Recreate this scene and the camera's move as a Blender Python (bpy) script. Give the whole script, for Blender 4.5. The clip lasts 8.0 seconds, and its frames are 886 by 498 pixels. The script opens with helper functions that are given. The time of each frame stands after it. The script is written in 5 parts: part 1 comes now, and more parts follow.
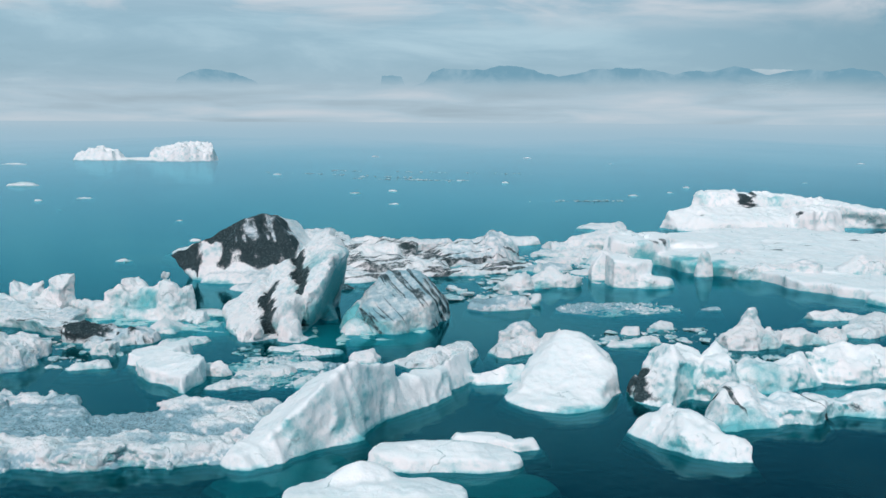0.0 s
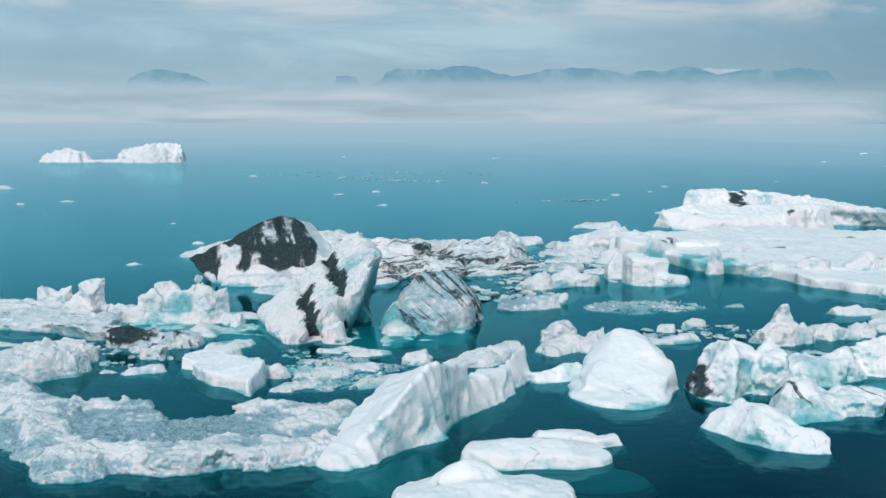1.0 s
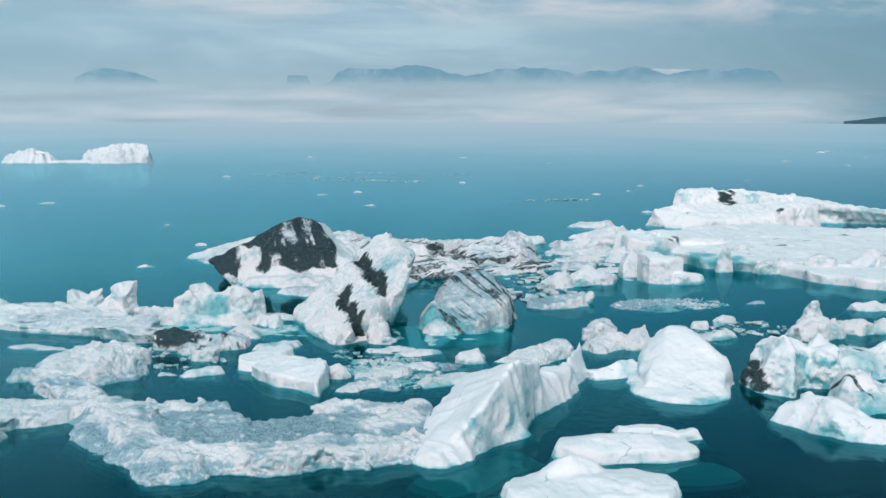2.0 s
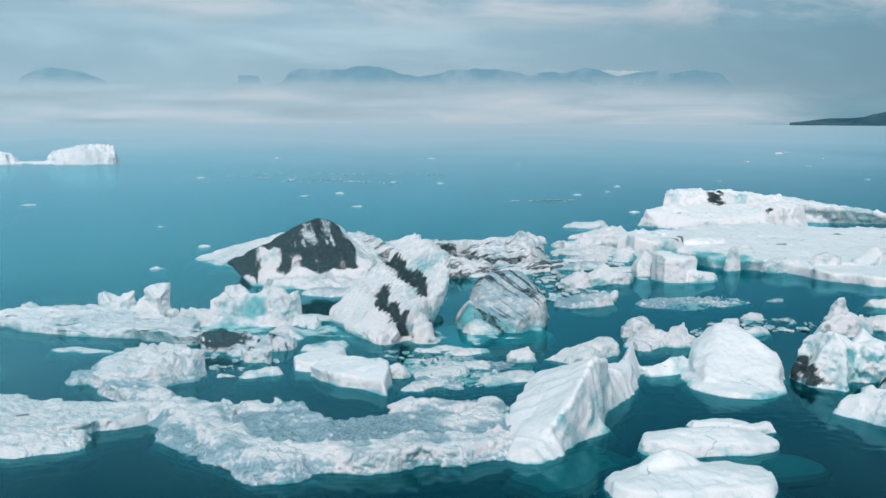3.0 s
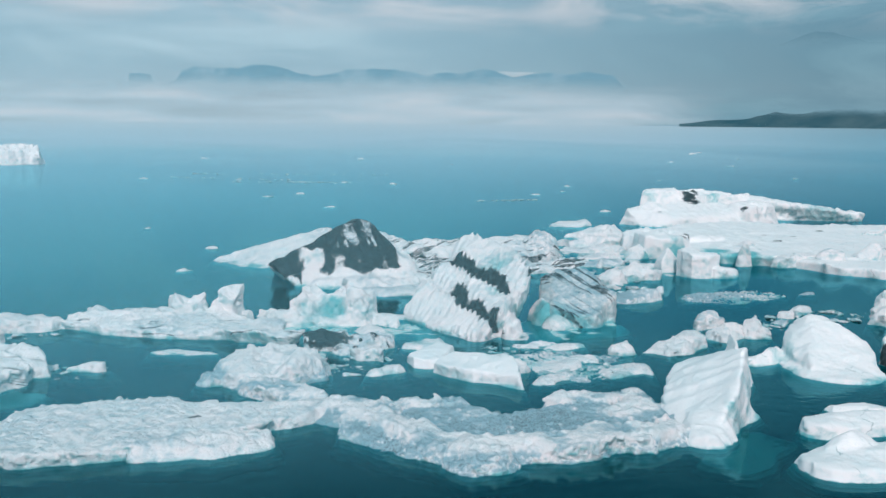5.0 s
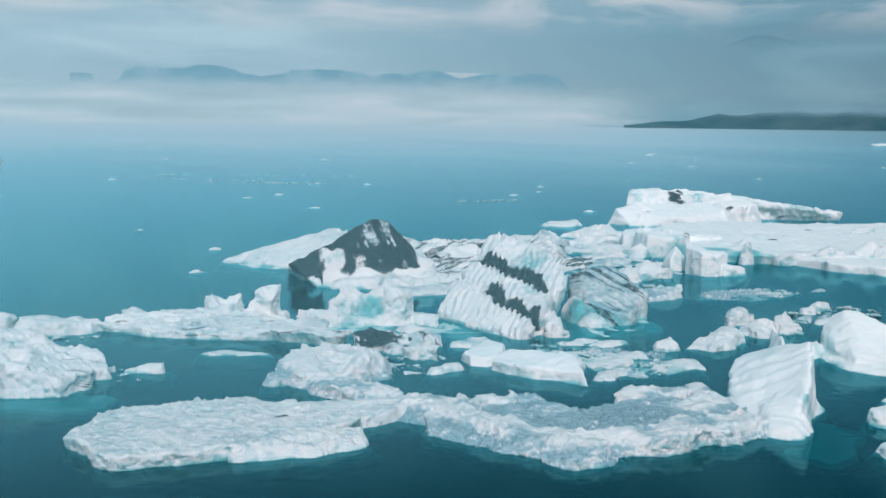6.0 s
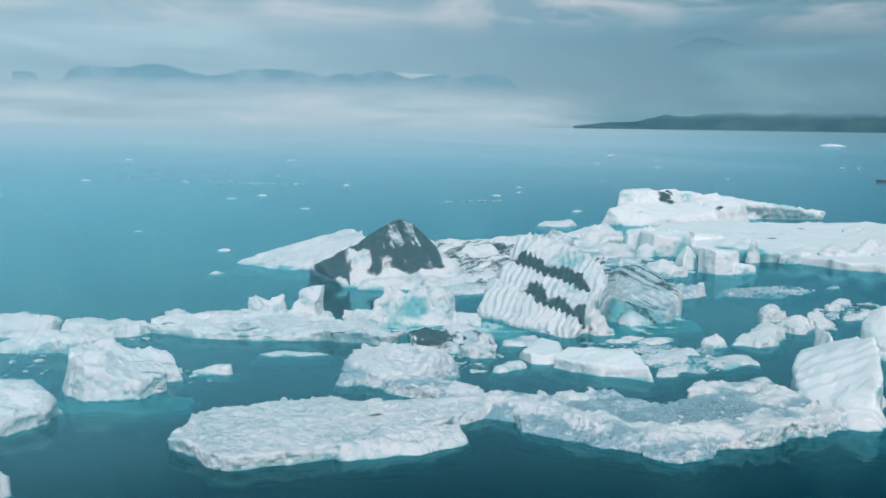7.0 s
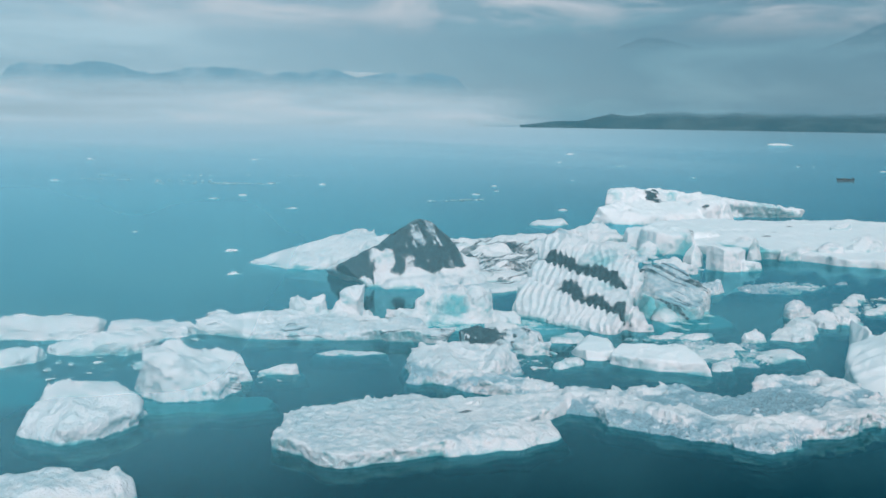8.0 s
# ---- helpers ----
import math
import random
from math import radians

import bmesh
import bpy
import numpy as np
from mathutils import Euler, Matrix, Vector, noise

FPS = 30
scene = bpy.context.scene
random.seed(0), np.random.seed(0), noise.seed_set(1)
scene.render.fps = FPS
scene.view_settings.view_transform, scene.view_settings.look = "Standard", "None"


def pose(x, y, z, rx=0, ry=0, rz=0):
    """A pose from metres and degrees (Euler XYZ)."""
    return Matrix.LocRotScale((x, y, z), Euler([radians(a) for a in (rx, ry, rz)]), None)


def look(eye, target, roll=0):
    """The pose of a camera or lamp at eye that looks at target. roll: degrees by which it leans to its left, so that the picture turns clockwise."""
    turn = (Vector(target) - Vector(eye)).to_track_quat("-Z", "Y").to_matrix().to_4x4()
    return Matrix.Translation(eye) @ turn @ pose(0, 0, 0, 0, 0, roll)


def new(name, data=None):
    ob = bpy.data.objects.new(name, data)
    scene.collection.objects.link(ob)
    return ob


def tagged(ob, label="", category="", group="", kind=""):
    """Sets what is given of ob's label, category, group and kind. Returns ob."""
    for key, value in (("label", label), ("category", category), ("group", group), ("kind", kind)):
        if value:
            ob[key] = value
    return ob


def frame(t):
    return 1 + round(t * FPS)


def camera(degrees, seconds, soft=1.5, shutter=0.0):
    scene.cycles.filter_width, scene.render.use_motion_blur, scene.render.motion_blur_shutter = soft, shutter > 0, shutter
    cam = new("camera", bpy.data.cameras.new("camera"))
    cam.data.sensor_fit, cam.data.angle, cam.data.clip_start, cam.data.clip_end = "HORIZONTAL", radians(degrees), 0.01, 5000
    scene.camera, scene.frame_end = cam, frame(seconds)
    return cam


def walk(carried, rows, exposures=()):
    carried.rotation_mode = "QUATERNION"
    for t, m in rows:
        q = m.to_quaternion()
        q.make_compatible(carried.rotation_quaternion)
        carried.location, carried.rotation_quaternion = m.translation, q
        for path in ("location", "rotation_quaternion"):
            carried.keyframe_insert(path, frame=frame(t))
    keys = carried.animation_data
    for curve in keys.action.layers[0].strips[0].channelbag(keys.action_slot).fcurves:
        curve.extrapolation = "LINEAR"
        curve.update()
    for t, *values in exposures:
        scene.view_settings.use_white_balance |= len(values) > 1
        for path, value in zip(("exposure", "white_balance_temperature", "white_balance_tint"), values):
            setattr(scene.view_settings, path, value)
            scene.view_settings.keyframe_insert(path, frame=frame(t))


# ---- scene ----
# A glacier lagoon seen from a drone that slides sideways round a cluster of icebergs.
cam = camera(47.3, 8.0, soft=1.5)
PATH = [
    (0, (2.011, -7.26, 27.85), (1.968, -5.278, 27.59), 0.3),
    (0.5, (-3.605, -7.964, 27.932), (-3.603, -5.981, 27.672), 0.1),
    (1, (-9.132, -8.707, 28.16), (-9.084, -6.724, 27.9), 0.1),
    (1.5, (-15.119, -9.272, 28.363), (-15.021, -7.291, 28.102), 0.1),
    (3, (-32.936, -10.044, 28.557), (-32.693, -8.075, 28.298), 0.2),
    (3.5, (-39.35, -10.005, 28.658), (-39.053, -8.044, 28.399), 0.3),
    (4, (-45.318, -9.813, 28.635), (-44.974, -7.86, 28.378), 0.3),
    (4.5, (-51.876, -9.4, 28.72), (-51.481, -7.457, 28.462), 0.4),
    (6, (-71.387, -6.812, 28.567), (-70.831, -4.907, 28.312), 0.6),
    (6.5, (-77.751, -5.767, 28.629), (-77.149, -3.877, 28.374), 0.7),
    (7, (-84.56, -4.302, 28.592), (-83.907, -2.429, 28.339), 0.7),
    (7.5, (-90.899, -2.821, 28.64), (-90.197, -0.966, 28.386), 0.7),
    (8, (-97.765, -1.165, 28.705), (-97.01, 0.67, 28.451), 0.8),
]
walk(cam, [(t, look(eye, target, roll)) for t, eye, target, roll in PATH],
     exposures=[(0.0, -0.12, 6400, 11.5), (4.0, -0.16, 6420, 12), (6.0, -0.20, 6420, 12.5), (8.0, -0.25, 6440, 13)])

# ---------------------------------------------------------------- light
SUN_AZIMUTH, SUN_HEIGHT = 193.0, 37.0      # degrees clockwise from +y, degrees above the horizon

world = bpy.data.worlds.new("overcast_sky")
scene.world = world
world.use_nodes = True


def nodes_of(tree):
    tree.nodes.clear()

    def add(kind, **values):
        n = tree.nodes.new(kind)
        for key, value in values.items():
            if key in n.inputs:
                n.inputs[key].default_value = value
        return n
    return add, tree.links.new


def ramp_node(add, stops, mode="LINEAR"):
    n = add("ShaderNodeValToRGB")
    n.color_ramp.interpolation = mode
    e = n.color_ramp.elements
    while len(e) < len(stops):
        e.new(0.5)
    for el, (p, c) in zip(e, stops):
        el.position = p
        el.color = (*c, 1) if len(c) == 3 else c
    return n


def grey(v):
    return (v, v, v)


def math_node(add, link, op, a, b=None, c=None, clamp=False):
    n = add("ShaderNodeMath")
    n.operation, n.use_clamp = op, clamp
    for i, v in enumerate((a, b, c)):
        if v is None:
            continue
        if isinstance(v, (int, float)):
            n.inputs[i].default_value = v
        else:
            link(v, n.inputs[i])
    return n.outputs[0]


def mix_node(add, link, f, a, b, mode="MIX"):
    n = add("ShaderNodeMix")
    n.data_type, n.blend_type = "RGBA", mode
    for sock, v in ((n.inputs[0], f), (n.inputs[6], a), (n.inputs[7], b)):
        if isinstance(v, (int, float)):
            sock.default_value = v
        elif isinstance(v, tuple):
            sock.default_value = (*v, 1)
        else:
            link(v, sock)
    return n.outputs[2]


def build_sky():
    add, link = nodes_of(world.node_tree)
    co = add("ShaderNodeTexCoord")
    sep = add("ShaderNodeSeparateXYZ")
    link(co.outputs["Generated"], sep.inputs[0])
    height = math_node(add, link, "MAXIMUM", sep.outputs[2], 0.0)
    root = math_node(add, link, "POWER", height, 0.5)
    # overcast: dull at the horizon, much brighter towards the zenith; an unseen dark belt between is added to dim the
    # near water's reflection
    deck = ramp_node(add, [(0.00, (0.33, 0.54, 0.65)), (0.17, (0.40, 0.57, 0.68)), (0.22, (0.35, 0.54, 0.655)),
                           (0.30, (0.34, 0.54, 0.655)), (0.36, (0.44, 0.60, 0.70)), (0.45, (0.30, 0.55, 0.66)), (0.51, (0.19, 0.44, 0.56)), (0.59, (0.05, 0.20, 0.29)), (0.72, (0.10, 0.32, 0.40)), (1.0, (0.36, 0.80, 0.88))])
    link(root, deck.inputs[0])
    stretch = add("ShaderNodeMapping")
    stretch.inputs["Scale"].default_value = (1, 1, 5)
    link(co.outputs["Generated"], stretch.inputs[0])
    clouds = add("ShaderNodeTexNoise", Scale=3.6, Detail=8.0, Roughness=0.6, Distortion=0.7)
    link(stretch.outputs[0], clouds.inputs["Vector"])
    tone = ramp_node(add, [(0.35, (0.80, 0.86, 0.88)), (0.52, grey(1.0)), (0.66, (1.42, 1.28, 1.21))])
    link(clouds.outputs["Fac"], tone.inputs[0])
    cloudy = mix_node(add, link, 0.8, deck.outputs[0], tone.outputs[0], "MULTIPLY")
    bank = add("ShaderNodeVectorMath")
    bank.operation = "DOT_PRODUCT"
    link(co.outputs["Generated"], bank.inputs[0])
    bank.inputs[1].default_value = (math.sin(radians(62)), math.cos(radians(62)), 0.0)
    gloom = ramp_node(add, [(0.60, grey(1.0)), (0.88, (0.40, 0.58, 0.64))])
    link(math_node(add, link, "ADD", bank.outputs["Value"], math_node(add, link, "MULTIPLY", math_node(add, link, "SUBTRACT", clouds.outputs["Fac"], 0.5), 0.3)), gloom.inputs[0])
    cloudy = mix_node(add, link, 1.0, cloudy, gloom.outputs[0], "MULTIPLY")
    # torn white clouds with blue-grey gaps above the mist
    tear = add("ShaderNodeMapping")
    tear.inputs["Scale"].default_value = (1, 1, 4.5)
    link(co.outputs["Generated"], tear.inputs[0])
    torn = add("ShaderNodeTexNoise", Scale=5.0, Detail=8.0, Roughness=0.55, Distortion=0.8)
    link(tear.outputs[0], torn.inputs["Vector"])
    high = add("ShaderNodeMapRange")
    high.interpolation_type = "SMOOTHSTEP"
    high.inputs["From Min"].default_value, high.inputs["From Max"].default_value = 0.072, 0.112
    link(sep.outputs[2], high.inputs[0])
    low = add("ShaderNodeMapRange")
    low.inputs["From Min"].default_value, low.inputs["From Max"].default_value = 0.5, 0.2
    link(sep.outputs[2], low.inputs[0])
    white = ramp_node(add, [(0.46, grey(0.0)), (0.60, grey(0.8))])
    link(torn.outputs["Fac"], white.inputs[0])
    share = math_node(add, link, "MULTIPLY", math_node(add, link, "MULTIPLY", white.outputs[0], high.outputs[0]), low.outputs[0], clamp=True)
    cloudy = mix_node(add, link, share, cloudy, (0.70, 0.74, 0.78))
    sky = add("ShaderNodeTexSky")
    sky.sky_type, sky.sun_disc = "NISHITA", False
    sky.sun_elevation, sky.sun_rotation = radians(SUN_HEIGHT), radians(SUN_AZIMUTH)
    clear = mix_node(add, link, 1.0, sky.outputs[0], grey(0.08), "MULTIPLY")
    mixed = mix_node(add, link, 0.88, clear, cloudy)
    bg = add("ShaderNodeBackground", Strength=1.0)
    link(mixed, bg.inputs[0])
    out = add("ShaderNodeOutputWorld")
    link(bg.outputs[0], out.inputs[0])


build_sky()

sun_data = bpy.data.lights.new("sun", "SUN")
sun_data.energy, sun_data.angle, sun_data.color = 2.65, radians(7), (1.0, 0.81, 0.775)
sun = new("sun", sun_data)
sun_way = Vector((math.sin(radians(SUN_AZIMUTH)) * math.cos(radians(SUN_HEIGHT)),
                  math.cos(radians(SUN_AZIMUTH)) * math.cos(radians(SUN_HEIGHT)), math.sin(radians(SUN_HEIGHT))))
sun.matrix_world = look(sun_way * 400, (0, 0, 0))


# ---------------------------------------------------------------- materials
def material(name):
    m = bpy.data.materials.new(name)
    m.use_nodes = True
    add, link = nodes_of(m.node_tree)
    return m, add, link


def finish(add, link, shader):
    out = add("ShaderNodeOutputMaterial")
    link(shader, out.inputs[0])


def noise_at(add, link, co, scale, detail=4.0, rough=0.55, distort=0.0, stretch=None):
    if stretch:
        mp = add("ShaderNodeMapping")
        mp.inputs["Scale"].default_value = stretch
        link(co, mp.inputs[0])
        co = mp.outputs[0]
    n = add("ShaderNodeTexNoise", Scale=scale, Detail=detail, Roughness=rough, Distortion=distort)
    link(co, n.inputs["Vector"])
    return n.outputs["Fac"]


def ice_material(name="glacier_ice", white=(0.91, 0.88, 0.885), cool=(0.68, 0.80, 0.83), blue=(0.13, 0.50, 0.54), bump=1.0, strata=None):
    """Weathered ice: white crust, blue where the vertex colour's green says so (bare ice, also painted shade), ash by
    its red, grit by its blue,
    thin ash layers by its alpha. strata: the direction across the layers, their spacing, their share of the ice and how
    black they are."""
    m, add, link = material(name)
    geo = add("ShaderNodeNewGeometry")
    co = geo.outputs["Position"]
    wear = add("ShaderNodeAttribute")
    wear.attribute_name = "wear"
    sep = add("ShaderNodeSeparateColor")
    link(wear.outputs["Color"], sep.inputs[0])
    ash, clear, grit = sep.outputs[0], sep.outputs[1], sep.outputs[2]
    big = noise_at(add, link, co, 0.22, 5.0, 0.6, 0.6)
    mid = noise_at(add, link, co, 1.1, 6.0, 0.62, 0.3)
    fine = noise_at(add, link, co, 5.5, 5.0, 0.65)
    crust_mix = ramp_node(add, [(0.44, grey(0.0)), (0.70, grey(1.0))])
    link(math_node(add, link, "ADD", math_node(add, link, "MULTIPLY", big, 0.5), math_node(add, link, "MULTIPLY", mid, 0.5)), crust_mix.inputs[0])
    crust = mix_node(add, link, crust_mix.outputs[0], white, cool)
    # blue of bare ice and painted shade, its edge broken by the finer noise
    bare = math_node(add, link, "ADD", clear, math_node(add, link, "MULTIPLY", math_node(add, link, "SUBTRACT", mid, 0.5), 0.9))
    bare_mix = add("ShaderNodeMapRange")
    bare_mix.interpolation_type = "SMOOTHSTEP"
    bare_mix.inputs["From Min"].default_value, bare_mix.inputs["From Max"].default_value = 0.15, 0.95
    link(bare, bare_mix.inputs[0])
    tone = mix_node(add, link, bare_mix.outputs[0], crust, blue)
    # grit: grey film and dark specks
    film = add("ShaderNodeMapRange")
    film.interpolation_type = "SMOOTHSTEP"
    film.inputs["From Min"].default_value, film.inputs["From Max"].default_value = 0.50, 0.98
    link(math_node(add, link, "ADD", math_node(add, link, "MULTIPLY", grit, 0.78), math_node(add, link, "MULTIPLY", mid, 0.75)), film.inputs[0])
    tone = mix_node(add, link, math_node(add, link, "MULTIPLY", film.outputs[0], 0.9), tone, (0.27, 0.46, 0.54))
    speck = add("ShaderNodeMapRange")
    speck.interpolation_type = "SMOOTHSTEP"
    speck.inputs["From Min"].default_value, speck.inputs["From Max"].default_value = 0.80, 0.94
    link(math_node(add, link, "ADD", fine, math_node(add, link, "MULTIPLY", grit, 0.32)), speck.inputs[0])
    tone = mix_node(add, link, math_node(add, link, "MULTIPLY", speck.outputs[0], 0.75), tone, (0.10, 0.11, 0.11))
    # volcanic ash
    sooty = add("ShaderNodeMapRange")
    sooty.interpolation_type = "SMOOTHSTEP"
    sooty.inputs["From Min"].default_value, sooty.inputs["From Max"].default_value = 0.34, 0.80
    rough_edge = math_node(add, link, "ADD", math_node(add, link, "MULTIPLY", math_node(add, link, "SUBTRACT", mid, 0.5), 0.9),
                           math_node(add, link, "MULTIPLY", math_node(add, link, "SUBTRACT", fine, 0.5), 0.7))
    if strata:
        way, spacing, share, black = strata
        across = add("ShaderNodeVectorMath")
        across.operation = "DOT_PRODUCT"
        link(co, across.inputs[0])
        across.inputs[1].default_value = Vector(way).normalized() / spacing
        bend = noise_at(add, link, co, 0.09, 3.0, 0.5)
        height = math_node(add, link, "ADD", across.outputs["Value"], math_node(add, link, "MULTIPLY", bend, 3.0))
        layer = add("ShaderNodeTexNoise", Scale=1.0, Detail=3.0, Roughness=0.65)
        layer.noise_dimensions = "1D"
        link(height, layer.inputs["W"])
        gaps = noise_at(add, link, co, 0.16, 3.0, 0.5)
        line = add("ShaderNodeMapRange")
        line.inputs["From Min"].default_value, line.inputs["From Max"].default_value = 0.86 - share, 1.0 - share
        link(math_node(add, link, "ADD", layer.outputs["Fac"], math_node(add, link, "MULTIPLY", math_node(add, link, "SUBTRACT", gaps, 0.5), 1.1)), line.inputs[0])
        ash = math_node(add, link, "MAXIMUM", ash, math_node(add, link, "MULTIPLY", math_node(add, link, "MULTIPLY", line.outputs[0], black), wear.outputs["Alpha"]))
    link(math_node(add, link, "ADD", ash, rough_edge), sooty.inputs[0])
    ash_tone = ramp_node(add, [(0.33, (0.010, 0.024, 0.030)), (0.56, (0.036, 0.062, 0.070)), (0.70, (0.15, 0.20, 0.21))])
    link(fine, ash_tone.inputs[0])
    tone = mix_node(add, link, sooty.outputs[0], tone, ash_tone.outputs[0])
    # hairline cracks, few and broken
    split = add("ShaderNodeTexVoronoi", Scale=0.16)
    split.feature = "DISTANCE_TO_EDGE"
    bent = add("ShaderNodeVectorMath")
    bent.operation = "MULTIPLY_ADD"
    shake = add("ShaderNodeTexNoise", Scale=0.5, Detail=4.0)
    link(co, shake.inputs["Vector"])
    link(shake.outputs["Color"], bent.inputs[0])
    bent.inputs[1].default_value = (3.0, 3.0, 3.0)
    link(co, bent.inputs[2])
    link(bent.outputs[0], split.inputs["Vector"])
    crack = add("ShaderNodeMapRange")
    crack.inputs["From Min"].default_value, crack.inputs["From Max"].default_value = 0.016, 0.004
    link(split.outputs["Distance"], crack.inputs[0])
    some = add("ShaderNodeMapRange")
    some.inputs["From Min"].default_value, some.inputs["From Max"].default_value = 0.54, 0.62
    some.inputs["To Max"].default_value = 0.6
    link(big, some.inputs[0])
    tone = mix_node(add, link, math_node(add, link, "MULTIPLY", crack.outputs[0], some.outputs[0]), tone, (0.16, 0.26, 0.28))
    bsdf = add("ShaderNodeBsdfPrincipled")
    link(tone, bsdf.inputs["Base Color"])
    r = math_node(add, link, "SUBTRACT", 0.62, math_node(add, link, "MULTIPLY", bare_mix.outputs[0], 0.34))
    link(math_node(add, link, "MAXIMUM", r, math_node(add, link, "MULTIPLY", sooty.outputs[0], 0.8)), bsdf.inputs["Roughness"])
    bsdf.inputs["IOR"].default_value = 1.31
    relief = math_node(add, link, "ADD", math_node(add, link, "MULTIPLY", mid, 0.7), math_node(add, link, "MULTIPLY", fine, 0.22))
    # flakes and facets left by melting
    flake = add("ShaderNodeTexVoronoi", Scale=0.8)
    link(bent.outputs[0], flake.inputs["Vector"])
    chip = add("ShaderNodeTexVoronoi", Scale=2.6)
    link(bent.outputs[0], chip.inputs["Vector"])
    relief = math_node(add, link, "ADD", relief, math_node(add, link, "ADD", math_node(add, link, "MULTIPLY", flake.outputs["Distance"], 0.30), math_node(add, link, "MULTIPLY", chip.outputs["Distance"], 0.12)))
    b = add("ShaderNodeBump", Strength=1.0 * bump, Distance=0.6)
    link(relief, b.inputs["Height"])
    link(b.outputs[0], bsdf.inputs["Normal"])
    finish(add, link, bsdf.outputs[0])
    return m


def silt_plume(add, link, co):
    """How milky the water is: little in the clear deep water to the south-east, much elsewhere."""
    drift = noise_at(add, link, co, 0.05, 3.0, 0.5)
    sep = add("ShaderNodeSeparateXYZ")
    link(co, sep.inputs[0])
    plume = add("ShaderNodeMapRange")
    plume.interpolation_type = "SMOOTHSTEP"
    plume.inputs["From Min"].default_value, plume.inputs["From Max"].default_value = 26.0, -14.0
    north = math_node(add, link, "MULTIPLY", math_node(add, link, "SUBTRACT", sep.outputs[1], 70.0), -0.6)
    link(math_node(add, link, "ADD", sep.outputs[0], math_node(add, link, "ADD", math_node(add, link, "MULTIPLY", math_node(add, link, "SUBTRACT", drift, 0.5), 30.0), north)), plume.inputs[0])
    return plume.outputs[0]


def water_material():
    """Milky meltwater: mirror-like skin over a turbid teal body through which the feet of the bergs just show."""
    m, add, link = material("lagoon_water")
    geo = add("ShaderNodeNewGeometry")
    co = geo.outputs["Position"]
    ripple = noise_at(add, link, co, 0.9, 3.0, 0.5, 0.2, (1.0, 1.0, 1.0))
    swell = noise_at(add, link, co, 0.05, 3.0, 0.5)
    # cat's paws: streaks of rippled water between slicks
    cat = noise_at(add, link, co, 0.012, 6.0, 0.62, 0.6, (1.0, 3.5, 1.0))
    paws = ramp_node(add, [(0.42, grey(0.015)), (0.68, grey(0.085))])
    link(cat, paws.inputs[0])
    b = add("ShaderNodeBump", Distance=0.6)
    link(paws.outputs[0], b.inputs["Strength"])
    link(math_node(add, link, "ADD", ripple, math_node(add, link, "MULTIPLY", swell, 1.5)), b.inputs["Height"])
    plume = silt_plume(add, link, co)
    milky = mix_node(add, link, plume, (0.0, 0.008, 0.018), (0.0, 0.120, 0.140))
    body = add("ShaderNodeBsdfDiffuse")
    link(milky, body.inputs[0])
    see = add("ShaderNodeBsdfTransparent")
    see.inputs[0].default_value = (0.30, 0.92, 0.92, 1)
    under = add("ShaderNodeMixShader")
    under.inputs[0].default_value = 0.83
    link(body.outputs[0], under.inputs[1])
    link(see.outputs[0], under.inputs[2])
    skin = add("ShaderNodeBsdfGlossy")
    skin.inputs["Color"].default_value = (0.22, 0.84, 1.0, 1)
    link(math_node(add, link, "ADD", 0.02, math_node(add, link, "MULTIPLY", cat, 0.07)), skin.inputs["Roughness"])
    link(b.outputs[0], skin.inputs["Normal"])
    fr = add("ShaderNodeFresnel", IOR=1.46)
    link(b.outputs[0], fr.inputs["Normal"])
    mix = add("ShaderNodeMixShader")
    link(fr.outputs[0], mix.inputs[0])
    link(under.outputs[0], mix.inputs[1])
    link(skin.outputs[0], mix.inputs[2])
    finish(add, link, mix.outputs[0])
    return m


def silt_material():
    """A sheet of suspended silt below the surface."""
    m, add, link = material("suspended_silt")
    geo = add("ShaderNodeNewGeometry")
    body = add("ShaderNodeBsdfDiffuse")
    link(mix_node(add, link, silt_plume(add, link, geo.outputs["Position"]), (0.0, 0.006, 0.012), (0.0, 0.034, 0.040)), body.inputs[0])
    see = add("ShaderNodeBsdfTransparent")
    see.inputs[0].default_value = (0.80, 0.95, 0.95, 1)
    mix = add("ShaderNodeMixShader")
    mix.inputs[0].default_value = 0.78
    link(body.outputs[0], mix.inputs[1])
    link(see.outputs[0], mix.inputs[2])
    finish(add, link, mix.outputs[0])
    return m


def plain_material(name, low, high, scale, rough=0.8, bump=0.3, metal=0.0):
    m, add, link = material(name)
    geo = add("ShaderNodeNewGeometry")
    n = noise_at(add, link, geo.outputs["Position"], scale, 6.0, 0.6, 0.3)
    tone = ramp_node(add, [(0.3, low), (0.7, high)])
    link(n, tone.inputs[0])
    bsdf = add("ShaderNodeBsdfPrincipled", Roughness=rough, Metallic=metal)
    link(tone.outputs[0], bsdf.inputs["Base Color"])
    b = add("ShaderNodeBump", Strength=bump, Distance=1.0 / scale * 0.2)
    link(n, b.inputs["Height"])
    link(b.outputs[0], bsdf.inputs["Normal"])
    finish(add, link, bsdf.outputs[0])
    return m


